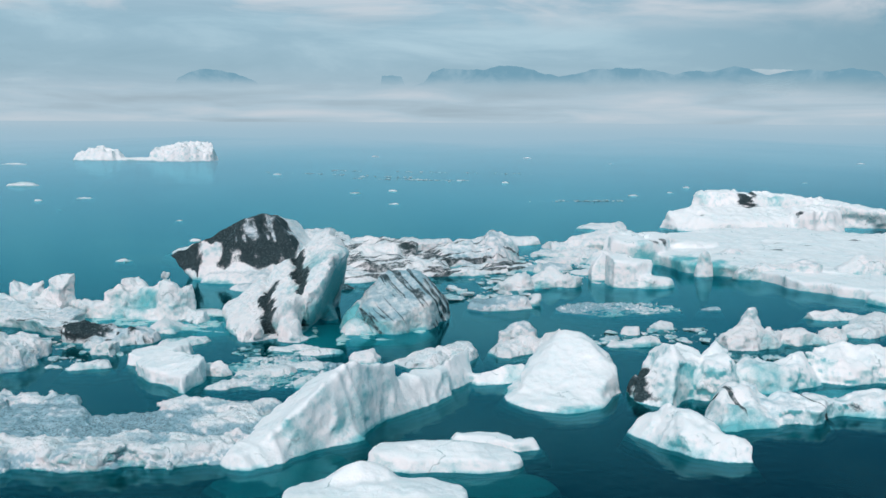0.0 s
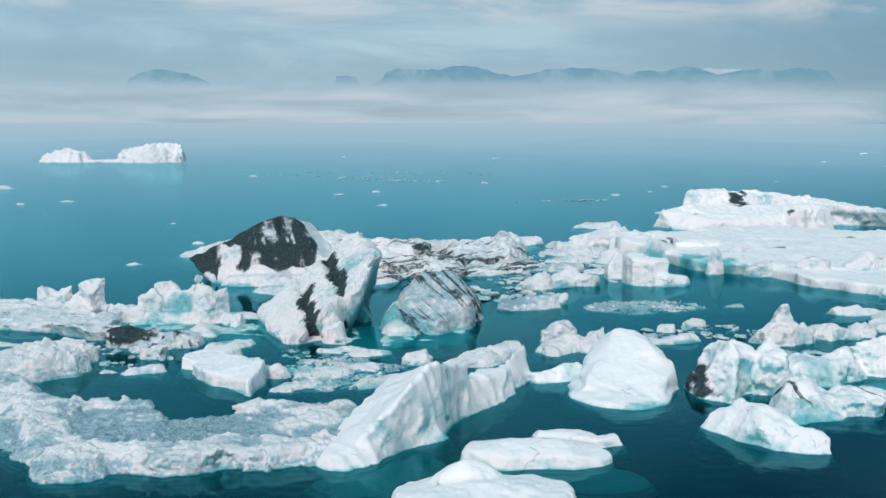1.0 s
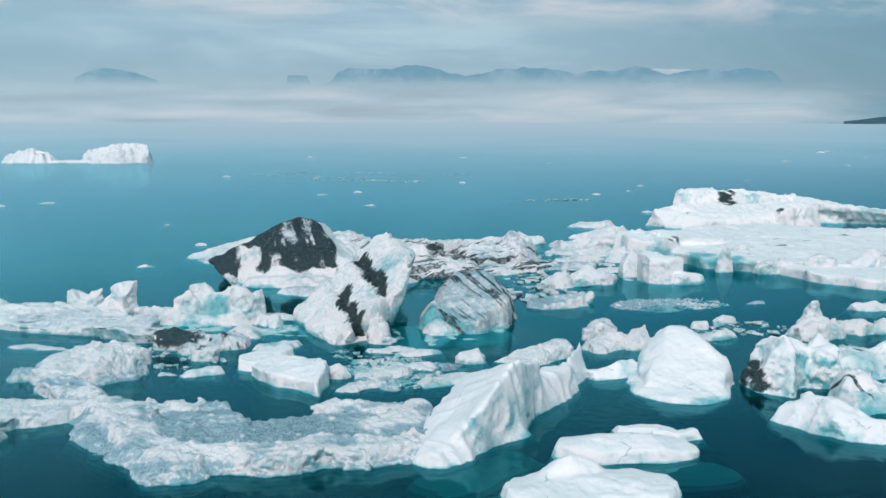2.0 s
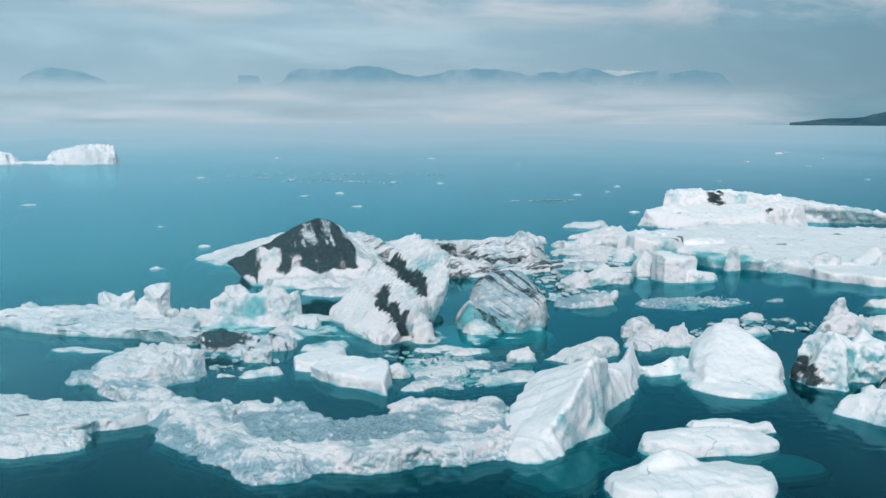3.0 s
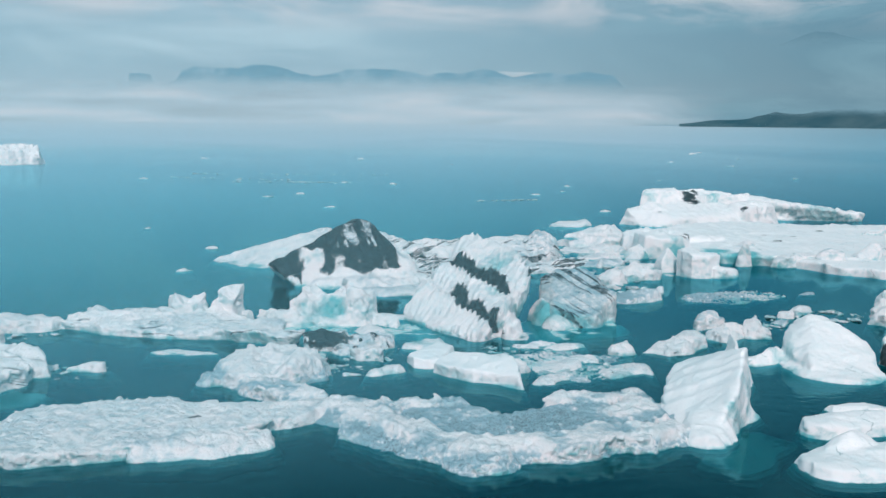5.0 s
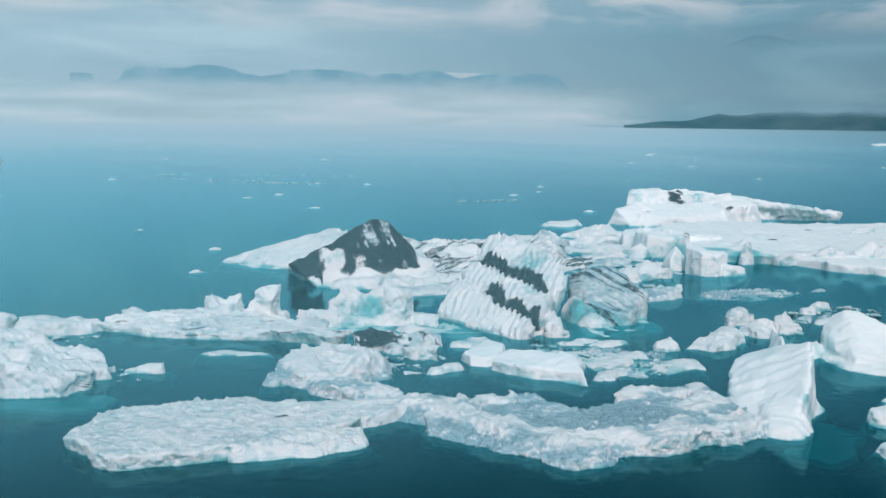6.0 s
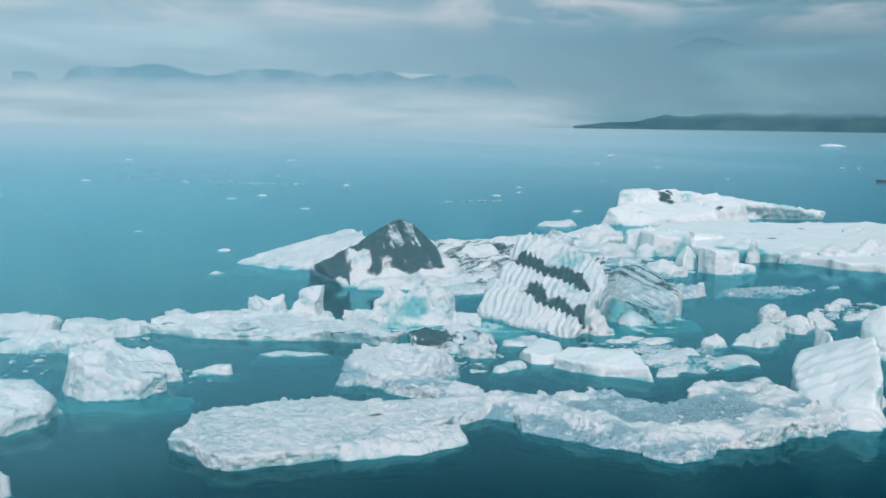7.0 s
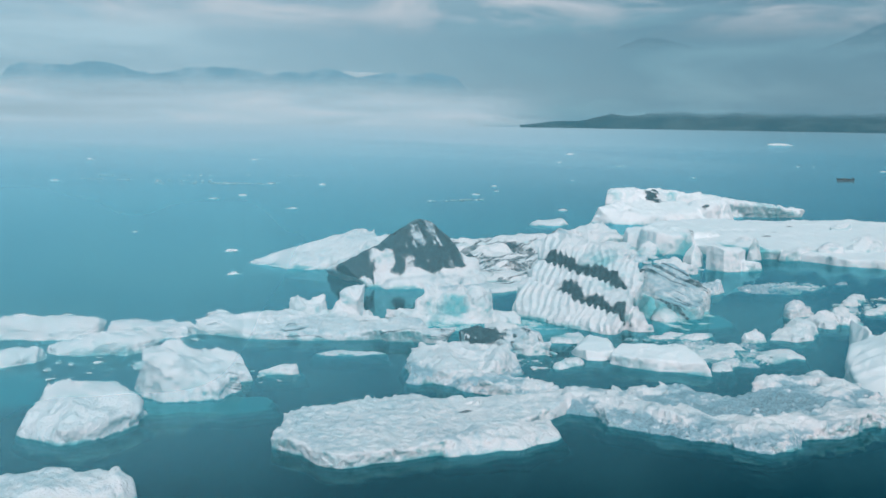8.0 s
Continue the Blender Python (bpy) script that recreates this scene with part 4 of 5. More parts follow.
# ---------------------------------------------------------------- pieces between the peak and the shelf
SMALL = [  # x, y, half length, half width, turn, height, dome, grit, wet
    ("growler", "pale blue-white block of drifting ice", 10.2, 156.0, 3.6, 2.6, 20, 2.6, 1.2, 0.2, 1.2),
    ("growler", "pale blue-white slanting block of drifting ice", 16.0, 159.0, 4.8, 3.2, 15, 3.6, 2.4, 0.2, 1.4),
    ("growler", "grey ash-flecked lump of drifting ice", 7.0, 138.6, 4.7, 2.6, 8, 2.0, 0.9, 0.75, 0.3),
    ("growler", "small clean white knob of ice", 12.4, 141.6, 1.3, 1.0, 20, 1.7, 0.7, 0.0, 0.4),
    ("ice_floe", "low white floe beyond the ridged berg", 22.0, 196.0, 7.0, 4.0, -20, 1.6, 0.6, 0.25, 0.5),
    ("ice_floe", "low grey-white floe with thin edges", 16.0, 177.0, 6.0, 3.5, 10, 1.2, 0.4, 0.4, 0.4),
    ("ice_floe", "thin white floe drifting in brash", 20.0, 186.0, 5.0, 2.8, 0, 1.2, 0.4, 0.3, 0.4),
    ("growler", "ash-black wedge of ice among the floes", 15.0, 173.5, 1.3, 0.8, 40, 2.6, 1.4, 1.0, 0.0),
    ("ice_floe", "broad low white floe in front of open water", 33.0, 221.0, 9.0, 6.0, 0, 3.4, 2.6, 0.2, 0.6),
    ("ice_floe", "low white floe sloping to the water", 26.0, 207.0, 9.0, 6.0, -10, 3.0, 1.4, 0.3, 0.6),
    ("ice_floe", "thin pale floe awash in the brash", 25.0, 195.0, 6.0, 4.0, 20, 1.6, 0.6, 0.3, 0.6),
    ("growler", "grey flat-topped lump of dirty ice", 9.0, 118.2, 2.5, 1.8, 15, 2.6, 0.8, 0.7, 0.3),
    ("growler", "low white floe with a raised end", 8.6, 111.2, 3.8, 2.2, 25, 1.6, 0.8, 0.3, 0.4),
    ("growler", "broken white lump behind the cone of ice", 12.6, 111.2, 3.0, 2.2, 30, 3.1, 1.3, 0.2, 0.6),
    ("ice_floe", "thin pale floe with pointed end", 22.7, 115.2, 3.6, 1.5, 12, 1.0, 0.5, 0.1, 0.5),
    ("growler", "small white square of ice", 23.5, 121.8, 1.4, 1.0, 0, 1.3, 0.3, 0.1, 0.4),
    ("growler", "small slanting white slab", 28.2, 125.6, 1.9, 1.0, -20, 1.1, 0.4, 0.2, 0.4),
    ("growler", "glassy dark lump of clear ice", 20.5, 118.0, 1.6, 1.0, 10, 0.8, 0.4, 0.6, 2.0),
    ("ice_floe", "broad slanting white slab", -1.0, 106.8, 5.4, 3.2, 35, 1.9, 0.7, 0.12, 0.5),
    ("growler", "small white lump with a knob", -9.2, 105.2, 1.9, 1.3, 20, 1.5, 0.6, 0.05, 0.6),
    ("growler", "narrow white sliver of floating ice", -39.3, 101.3, 2.7, 1.0, 20, 0.9, 0.3, 0.0, 0.6),
    ("growler", "white lump beside the ash-black chunk", -40.3, 108.6, 1.9, 1.7, -28, 2.1, 0.9, 0.1, 0.4),
    ("growler", "short row of white rubble ice", -72.1, 108.9, 2.7, 1.0, -14, 1.1, 0.3, 0.1, 0.5),
    ("growler", "small white rubble ice", -77.0, 110.0, 1.6, 0.9, 10, 1.0, 0.4, 0.1, 0.5),
    ("ice_floe", "thin white floe drifting among brash", -20.0, 101.0, 3.4, 1.1, 10, 0.6, 0.2, 0.3, 0.6),
    ("ice_floe", "thin pale floe among brash", -18.0, 111.5, 3.0, 1.0, 12, 0.6, 0.2, 0.15, 0.8),
    ("ice_floe", "narrow white floe before the tilted iceberg", -33.5, 133.8, 4.0, 1.6, -18, 0.7, 0.2, 0.1, 0.9),
    ("ice_floe", "flat white floe under the ridged berg", 5.0, 177.0, 6.0, 3.0, 5, 1.0, 0.3, 0.35, 0.4),
    ("ice_floe", "flat white floe beyond the ridged berg", 8.0, 214.0, 11.0, 5.0, 5, 1.8, 0.6, 0.15, 0.4),
    ("ice_floe", "flat grey-white floe beyond the ridged berg", -9.0, 205.0, 10.0, 5.0, 0, 2.2, 0.6, 0.3, 0.4),
    ("growler", "low bluish floe awash", -90.5, 127.0, 6.0, 3.2, -10, 2.4, 1.0, 0.15, 1.4),
    ("ice_floe", "low white floe with blue rim in the brash", 36.4, 247.7, 7.0, 4.0, 10, 1.5, 0.5, 0.2, 1.0),
    ("ice_floe", "pale floe half awash between the bergs", 37.7, 222.9, 6.0, 3.2, -12, 1.1, 0.4, 0.25, 1.6),
    ("ice_floe", "thin white plate of ice in the brash", 23.9, 198.8, 5.0, 2.8, 20, 1.2, 0.4, 0.2, 1.2),
    ("ice_floe", "slanting pale blue floe near the square block", 28.3, 186.5, 4.6, 3.0, 30, 2.4, 1.0, 0.1, 1.8),
    ("ice_floe", "low bluish floe awash beside the grey berg", 9.7, 155.9, 3.4, 1.8, 0, 0.9, 0.3, 0.1, 1.8),
    ("ice_floe", "small white plate of ice near the square block", 23.6, 172.2, 3.0, 1.8, -20, 1.0, 0.3, 0.1, 1.0),
    ("growler", "small ash-black sliver of ice", 38.2, 139.1, 1.6, 0.5, 5, 0.5, 0.2, 1.0, 0.0),
    ("growler", "glassy bluish lump of ice beside the thick slab", -25.6, 99.4, 2.4, 1.5, -20, 1.7, 0.8, 0.35, 2.4),
    ("ice_floe", "low white floe in the slush before the tilted iceberg", -19.6, 99.2, 3.6, 1.6, 8, 0.9, 0.3, 0.12, 0.8),
    ("ice_floe", "thin bluish plate of ice in the slush", -16.4, 103.0, 3.0, 1.6, -12, 0.6, 0.2, 0.3, 1.8),
    ("ice_floe", "flat white plate of ice in the slush", -12.4, 96.4, 3.8, 1.9, 14, 0.7, 0.2, 0.15, 0.9),
    ("ice_floe", "narrow pale plate of ice in the slush", -22.0, 94.6, 3.2, 1.2, 20, 0.6, 0.2, 0.25, 1.4),
    ("ice_floe", "small pale plate of ice under the tilted iceberg", -15.4, 109.2, 2.8, 1.3, 6, 0.6, 0.2, 0.1, 1.2),
    ("ice_floe", "low bluish plate beside the ash-black chunk", -32.4, 114.2, 3.0, 1.6, 30, 0.7, 0.2, 0.2, 1.8),
    ("growler", "low bluish lump awash", -101.0, 124.0, 5.0, 2.8, 0, 1.8, 0.8, 0.15, 1.4),
]
for n, (name, label, x, y, a, b, turn, h, dome, grit, wet) in enumerate(SMALL):
    rnd = random.Random(300 + n)
    lumps = [lump(x, y, a, b, turn, h, dome=dome, su=0.25 * h, p=2.6, lean=0.15 * b, au=0.2 * a, r=0.12)]
    for side in (-1, 1) if a > 1.8 and y < 165 else ():
        # broken shoulders
        away = side * a * rnd.uniform(0.35, 0.6)
        lumps.append(lump(x + away * math.cos(radians(turn)) + rnd.uniform(-0.3, 0.3) * b, y + away * math.sin(radians(turn)) + rnd.uniform(-0.4, 0.2) * b, a * rnd.uniform(0.3, 0.5), b * rnd.uniform(0.5, 0.8),
                          turn + rnd.uniform(-50, 50), h * rnd.uniform(0.35, 0.85), su=rnd.uniform(-0.25, 0.25) * h, lean=0.1 * b, r=0.1, sides=5))
    berg(name, label, lumps,
         step=0.16 if y < 130 else 0.25, seed=20 + n, rough=min(1.1, 0.5 + 0.2 * h), knob=0.1, warp=min(0.8, 0.25 * a), erode=0.5, grit=grit, wet=wet, category="drift ice")

# ---------------------------------------------------------------- the white shelf and the table berg behind it
berg("ice_shelf", "wide flat white ice shelf with blue undercut edge", [
    lump(84.0, 190.0, 42.0, 28.0, 12, 2.6, sv=0.5, lean=-0.1, sides=16, flare=0.0),
    lump(68.0, 214.0, 27.0, 16.0, 8, 2.4, sv=0.4, lean=0.2, sides=14),
    lump(50.0, 182.0, 17.0, 11.0, -58, 2.5, sv=0.3, lean=-0.35, flare=0.0, sides=13),
    lump(64.0, 161.0, 17.0, 9.5, -58, 1.9, lean=0.0, flare=0.1),
    lump(75.0, 142.0, 14.0, 9.0, -40, 1.5, lean=0.3),
    lump(36.5, 189.5, 8.0, 6.0, 62, 5.6, su=0.3, dome=1.0, lean=0.3, sides=8, flare=0.0),
    lump(37.0, 199.5, 8.5, 6.5, 40, 4.4, dome=0.9, lean=0.8),
    lump(47.5, 193.5, 7.0, 5.0, 10, 4.0, dome=1.2, lean=0.8),
], step=0.38, seed=40, erode=0.22, rough=0.6, warp=1.0, grit=0.05, wet=0.7, mat=CLEAN_ICE,
    blue=[(36, 182, 1.2, 3.0, 0.9), (42, 178, 0.8, 3.5, 1.0), (45, 172, 0.8, 3.5, 1.0), (49, 167, 0.8, 3.0, 1.0), (32, 188, 1.0, 2.5, 0.5)], sheer=0.6,
    ash=[(38.5, 184.5, 4.6, 1.5, 0.75), (40.5, 186.5, 4.4, 1.3, 0.7), (47, 188, 3.2, 1.1, 0.8), (71, 196, 2.7, 1.3, 0.7), (62.5, 189, 2.6, 1.2, 0.7), (84, 205, 2.9, 1.6, 0.7), (66, 200, 2.6, 1.2, 0.65)], category="ice shelf")
BOULDERS = [("upright white knob of ice frozen into the shelf", 44.0, 170.5, 1.7, 1.6, 30, 4.8, 0.8, 0.3), ("low white hummock of ice on the shelf edge", 54.0, 168.0, 5.6, 2.4, 0, 3.0, 0.8, 0.2),
            ("white boulder of ice with a dirty grey top on the shelf", 60.5, 165.5, 3.6, 2.4, -20, 4.5, 1.4, 0.7), ("large white boulder of ice with blue shaded side", 70.0, 166.0, 5.2, 3.2, 10, 5.0, 2.2, 0.1),
            ("flat-topped white block of ice on the shelf", 93.0, 197.0, 4.6, 2.4, 10, 4.2, 0.5, 0.1), ("small white hummock of ice on the shelf", 80.5, 177.0, 3.6, 2.4, 10, 4.0, 1.2, 0.2),
            ("low white pressure block on the snowy shelf", 52.0, 184.0, 4.4, 2.0, 30, 3.4, 0.9, 0.3), ("rounded white hummock by the dirty patch of the shelf", 84.0, 168.5, 4.2, 2.6, -15, 4.2, 1.6, 0.2)]
for n, (label, x, y, a, b, turn, h, dome, dirt) in enumerate(BOULDERS):
    berg("ice_boulder", label, [lump(x, y, a, b, turn, h, dome=dome, su=0.1 * h, lean=0.35, depth=0.4, flare=0.2)], step=0.22, seed=140 + n, rough=0.5, warp=0.6, erode=0.2,
         grit=dirt, wet=0.0, sheer=0.9, category="ice boulder", group="boulders on the ice shelf")
berg("iceberg", "broad white table iceberg with an ash scar on its crest", [
    lump(72.0, 246.0, 22.0, 9.0, -4, 4.6, su=0.6, sv=1.8, lean=1.6, sides=15),
    lump(79.0, 259.0, 18.0, 6.0, 0, 9.2, su=-0.6, dome=0.7, lean=0.6, sides=13), lump(97.0, 257.0, 14.0, 5.0, -14, 6.6, su=-1.8, lean=0.4),
    lump(88.0, 245.0, 9.5, 8.0, 20, 7.0, dome=1.8, lean=1.2),
    lump(106.0, 254.0, 22.0, 4.4, -20, 5.4, su=-3.0, lean=-0.3, flare=0.0, sides=14, shears=[((104.5, 249.6, 4.0), (-0.28, -0.78, -0.60))]),
    lump(62.0, 251.0, 8.0, 6.0, 10, 6.3, dome=1.8, lean=1.4),
], step=0.4, seed=41, erode=0.2, rough=0.85, warp=0.9, flutes=(0, 3.0, 0.28), mat=CLEAN_ICE, grit=0.1, wet=0.8, sheer=0.55,
    ash=[(73.8, 252.8, 7.3, 3.2, 1.2), (75.5, 254, 9, 2.0, 1.0), (60.8, 245, 3.9, 1.4, 0.9), (84, 240, 4.6, 1.1, 0.8)], blue=[(112, 249, 0.6, 5, 0.6), (82, 252.5, 7.5, 3.6, 0.7), (63, 256, 7, 2.4, 0.6)])
berg("growler", "clean white square block of ice beside the shelf", [
    lump(29.4, 160.4, 4.0, 3.2, 12, 4.6, su=-0.5, sv=0.4, lean=0.12, sides=6, r=0.15),
    lump(34.0, 158.8, 3.6, 2.2, 25, 2.0, su=-0.4, dome=0.5, lean=0.3),
], step=0.2, seed=42, mat=CLEAN_ICE, erode=0.15, rough=0.5, warp=0.4, grit=0.0, wet=0.5, category="drift ice")
berg("growler", "upright triangular white block of ice", [lump(25.6, 166.5, 2.6, 2.0, 30, 4.9, dome=3.0, lean=0.3, sides=6)], step=0.18, seed=38, mat=CLEAN_ICE, rough=0.3, warp=0.3,
     erode=0.05, grit=0.0, wet=0.5, category="drift ice")
berg("ice_floe", "sunken slushy blue-green floe just awash", [
    lump(22.5, 138.5, 6.8, 5.6, 4, 0.12, lean=0.3), lump(28.0, 139.5, 5.6, 4.6, -8, 0.1, lean=0.3)],
    step=0.16, seed=43, rough=0.8, warp=1.4, knob=0.7, erode=0.0, grit=0.75, wet=4.0, category="ice floe")

# ---------------------------------------------------------------- right foreground: cone, long arms, pads
berg("iceberg", "smooth white cone-shaped iceberg with a pointed top", [
    lump(12.6, 95.0, 8.0, 5.4, 78, 8.0, lean=0.1, sides=13, r=0.4, roofs=[
        ((7.0, 89.5, 0.7), (17.0, 89.5, 1.1), (12.9, 99.2, 5.3)), ((6.8, 91.5, 0.8), (8.8, 101.0, 2.4), (12.6, 99.4, 5.4)),
        ((18.0, 89.5, 1.1), (18.4, 100.0, 2.2), (14.4, 99.6, 5.3)), ((10.0, 105.0, 2.0), (19.0, 105.0, 2.0), (14.0, 100.4, 5.0))]),
    lump(15.4, 94.5, 2.2, 2.6, 10, 3.2, dome=0.6, lean=0.5),
    lump(12.0, 94.0, 7.8, 5.6, 78, 1.4, dome=1.0, p=2.4, lean=0.6, smooth=True),
    lump(6.2, 97.6, 3.6, 1.3, 20, 1.7, su=0.5, dome=0.5, p=2.4, lean=0.5),
], step=0.17, seed=44, mat=CLEAN_ICE, flutes=(10, 3.4, 0.14), erode=0.15, rough=0.5, warp=0.6, grit=0.0, wet=0.5, blue=[(17.2, 89.6, 1.4, 1.5, 0.9), (7.5, 97, 1.5, 1.6, 0.5)])
# the two ash balls paint the shade of the hollow western end
berg("iceberg", "long arm of white ice with blue-green sides and an end painted black for shade", [
    lump(22.5, 93.5, 5.6, 3.8, 60, 5.6, dome=1.8, p=2.8, lean=0.8),
    lump(27.5, 94.5, 4.6, 3.2, 60, 5.6, dome=2.2, p=2.6, lean=0.6),
    lump(34.0, 97.5, 7.0, 3.4, 18, 3.6, dome=1.0, p=2.8, lean=0.8),
    lump(46.0, 101.5, 9.0, 3.6, 16, 4.0, dome=1.0, p=2.8, lean=0.8),
    lump(60.0, 105.0, 9.0, 4.0, 12, 3.6, dome=1.0, p=2.8, lean=0.8),
], step=0.2, seed=45, mat=CLEAN_ICE, sheer=1.15, rough=1.15, warp=0.9, grit=0.22, wet=1.1, ash=[(18.6, 91.0, 1.8, 2.4, 1.0), (19.6, 93.5, 0.8, 2.2, 0.9)],
    blue=[(24.5, 88.8, 1.6, 2.6, 0.7), (33, 93.8, 1.4, 3.0, 0.6)])
berg("iceberg", "low branching arm of weathered blue-white ice", [
    lump(27.5, 85.0, 5.4, 3.4, 55, 3.4, su=0.4, dome=1.0, p=2.6, lean=0.8),
    lump(33.5, 85.6, 5.5, 2.7, 12, 2.9, dome=0.8, p=2.6, lean=0.6),
    lump(42.0, 88.5, 6.5, 2.7, 18, 2.5, dome=0.7, p=2.6, lean=0.6),
    lump(53.0, 91.0, 7.5, 3.0, 10, 2.6, dome=0.7, p=2.6, lean=0.6),
], step=0.2, seed=46, mat=ARM_ICE, sheer=1.1, rough=1.1, warp=0.9, grit=0.3, wet=1.3, ash=[(36.5, 84.0, 1.6, 1.3, 0.85), (39, 85.6, 0.8, 1.1, 0.8)], blue=[(28, 81.5, 1.2, 2.4, 0.6)])
berg("growler", "pitted blue-white chunk sloping into the water", [
    lump(21.8, 76.6, 5.3, 2.7, -50, 2.9, su=-0.9, dome=0.9, p=2.8, lean=0.6),
    lump(19.3, 79.6, 2.6, 1.6, -10, 2.2, dome=0.8, p=2.4, lean=0.6),
], step=0.17, seed=47, mat=CLEAN_ICE, sheer=0.95, rough=0.8, warp=0.6, grit=0.1, wet=1.3, category="drift ice")
berg("growler", "pile of broken white and clear ice blocks", [
    lump(36.5, 115.5, 4.6, 2.6, 10, 3.0, dome=1.6, p=3.2, lean=0.6), lump(37.5, 119.5, 2.4, 2.0, 40, 4.4, dome=2.6, p=3.2, lean=0.4),
    lump(43.5, 117.5, 3.6, 2.2, -20, 2.2, dome=1.2, p=3.2, lean=0.4), lump(48.5, 119.0, 3.0, 1.8, 25, 2.0, dome=1.2, p=3.2, lean=0.4),
], step=0.2, seed=48, rough=1.5, warp=1.0, grit=0.1, wet=1.8, category="drift ice")
berg("ice_floe", "white floe with frayed edges by open water", [
    lump(56.5, 127.0, 9.0, 3.2, 60, 1.6, dome=0.5, p=2.6, lean=0.7), lump(53.5, 133.5, 4.5, 2.2, 0, 1.4, dome=0.5, p=2.6, lean=0.6)],
    step=0.22, seed=49, grit=0.15, wet=0.6, category="ice floe")
berg("ice_floe", "smooth clean white pad of ice with blue foot", [
    lump(0.8, 71.8, 6.2, 2.7, 0, 1.9, su=-0.3, dome=0.8, p=2.6, smooth=True, lean=0.5)], step=0.15, seed=50, mat=CLEAN_ICE, erode=0.18, rough=0.5, warp=0.7, grit=0.0, wet=0.3, category="ice floe")
berg("ice_floe", "thin white slab behind the smooth pad", [
    lump(4.4, 77.8, 3.6, 1.5, -12, 0.8, p=2.8, lean=0.3), lump(7.2, 76.2, 2.4, 1.1, 0, 0.9, p=3.2, lean=0.2)], step=0.15, seed=51, mat=CLEAN_ICE, erode=0.18, rough=0.45, grit=0.0, wet=0.25, category="ice floe")
berg("ice_floe", "smooth clean white pad with a rounded hump", [
    lump(-4.6, 63.0, 6.6, 3.6, 0, 1.5, dome=0.5, p=2.8, smooth=True, lean=0.5), lump(-5.6, 64.8, 3.4, 2.0, 10, 2.7, dome=1.6, p=2.4, smooth=True, lean=0.6)],
    step=0.15, seed=52, mat=CLEAN_ICE, erode=0.18, rough=0.5, warp=0.7, grit=0.0, wet=0.3, category="ice floe")
berg("iceberg", "slanting fluted white wedge of ice with a long low tail", [
    lump(-10.6, 80.4, 10.4, 4.9, 58, 7.5, lean=0.0, sides=14, r=0.5, roofs=[((-8.0, 77.8, 6.9), (-15.6, 81.6, 1.4), (-12.6, 86.4, 3.2)),
         ((-8.0, 77.8, 6.9), (-12.6, 86.4, 3.4), (-4.4, 94.0, 2.2)), ((-8.2, 77.6, 6.9), (-15.8, 80.5, 1.2), (-14.8, 73.0, 1.6))],
         shears=[((-7.6, 77.8, 3.0), (0.80, -0.60, 0.10)), ((-6.4, 80.5, 3.0), (0.93, -0.36, 0.12))]),
    lump(-14.4, 73.0, 4.6, 2.4, 56, 1.7, su=0.5, lean=0.4, r=0.7),
    lump(-3.4, 88.6, 7.6, 2.3, 58, 3.0, su=-0.5, lean=0.6, r=0.6),
    lump(1.2, 96.6, 2.8, 1.3, 60, 3.3, su=0.5, lean=0.4, sides=6),
    lump(5.0, 98.4, 4.2, 1.0, 8, 0.6, p=2.4, lean=0.2),
    lump(-8.6, 77.0, 2.4, 1.3, 40, 1.3, su=-0.3, lean=0.4, sides=6),
], step=0.16, seed=53, join=0.6, mat=CLEAN_ICE, erode=0.1, rough=0.3, warp=0.45, flutes=(50, 2.4, 0.17), sheer=0.8, grit=0.0, wet=0.5)

# ---------------------------------------------------------------- middle: slab, chunk, crowns
berg("growler", "thick white slab with a sheer front", [
    lump(-29.4, 98.2, 5.6, 3.0, -48, 1.9, su=0.2, sv=0.6, lean=0.15, sides=6), lump(-33.0, 106.0, 5.0, 2.8, 66, 1.4, su=0.2, lean=0.4, sides=8)],
    step=0.17, seed=54, mat=CLEAN_ICE, erode=0.2, knob=0.05, rough=0.55, warp=0.6, grit=0.1, wet=0.5, category="drift ice")
berg("growler", "ash-black and white chunk of ice", [
    lump(-43.6, 115.2, 3.8, 3.0, -10, 2.5, dome=0.8, lean=0.5), lump(-39.0, 114.0, 3.2, 2.4, 10, 2.4, dome=0.9, lean=0.4), lump(-41.5, 112.0, 2.4, 1.4, 20, 1.4, dome=0.5, lean=0.3)],
    step=0.16, seed=55, rough=1.0, grit=0.5, wet=0.2, veins=1.0, upright=True, ash=[(-44.8, 114.5, 1.8, 3.0, 1.1), (-41.0, 115.5, 2.6, 1.6, 1.0), (-38.5, 113.5, 2.2, 1.2, 0.8)], category="drift ice")
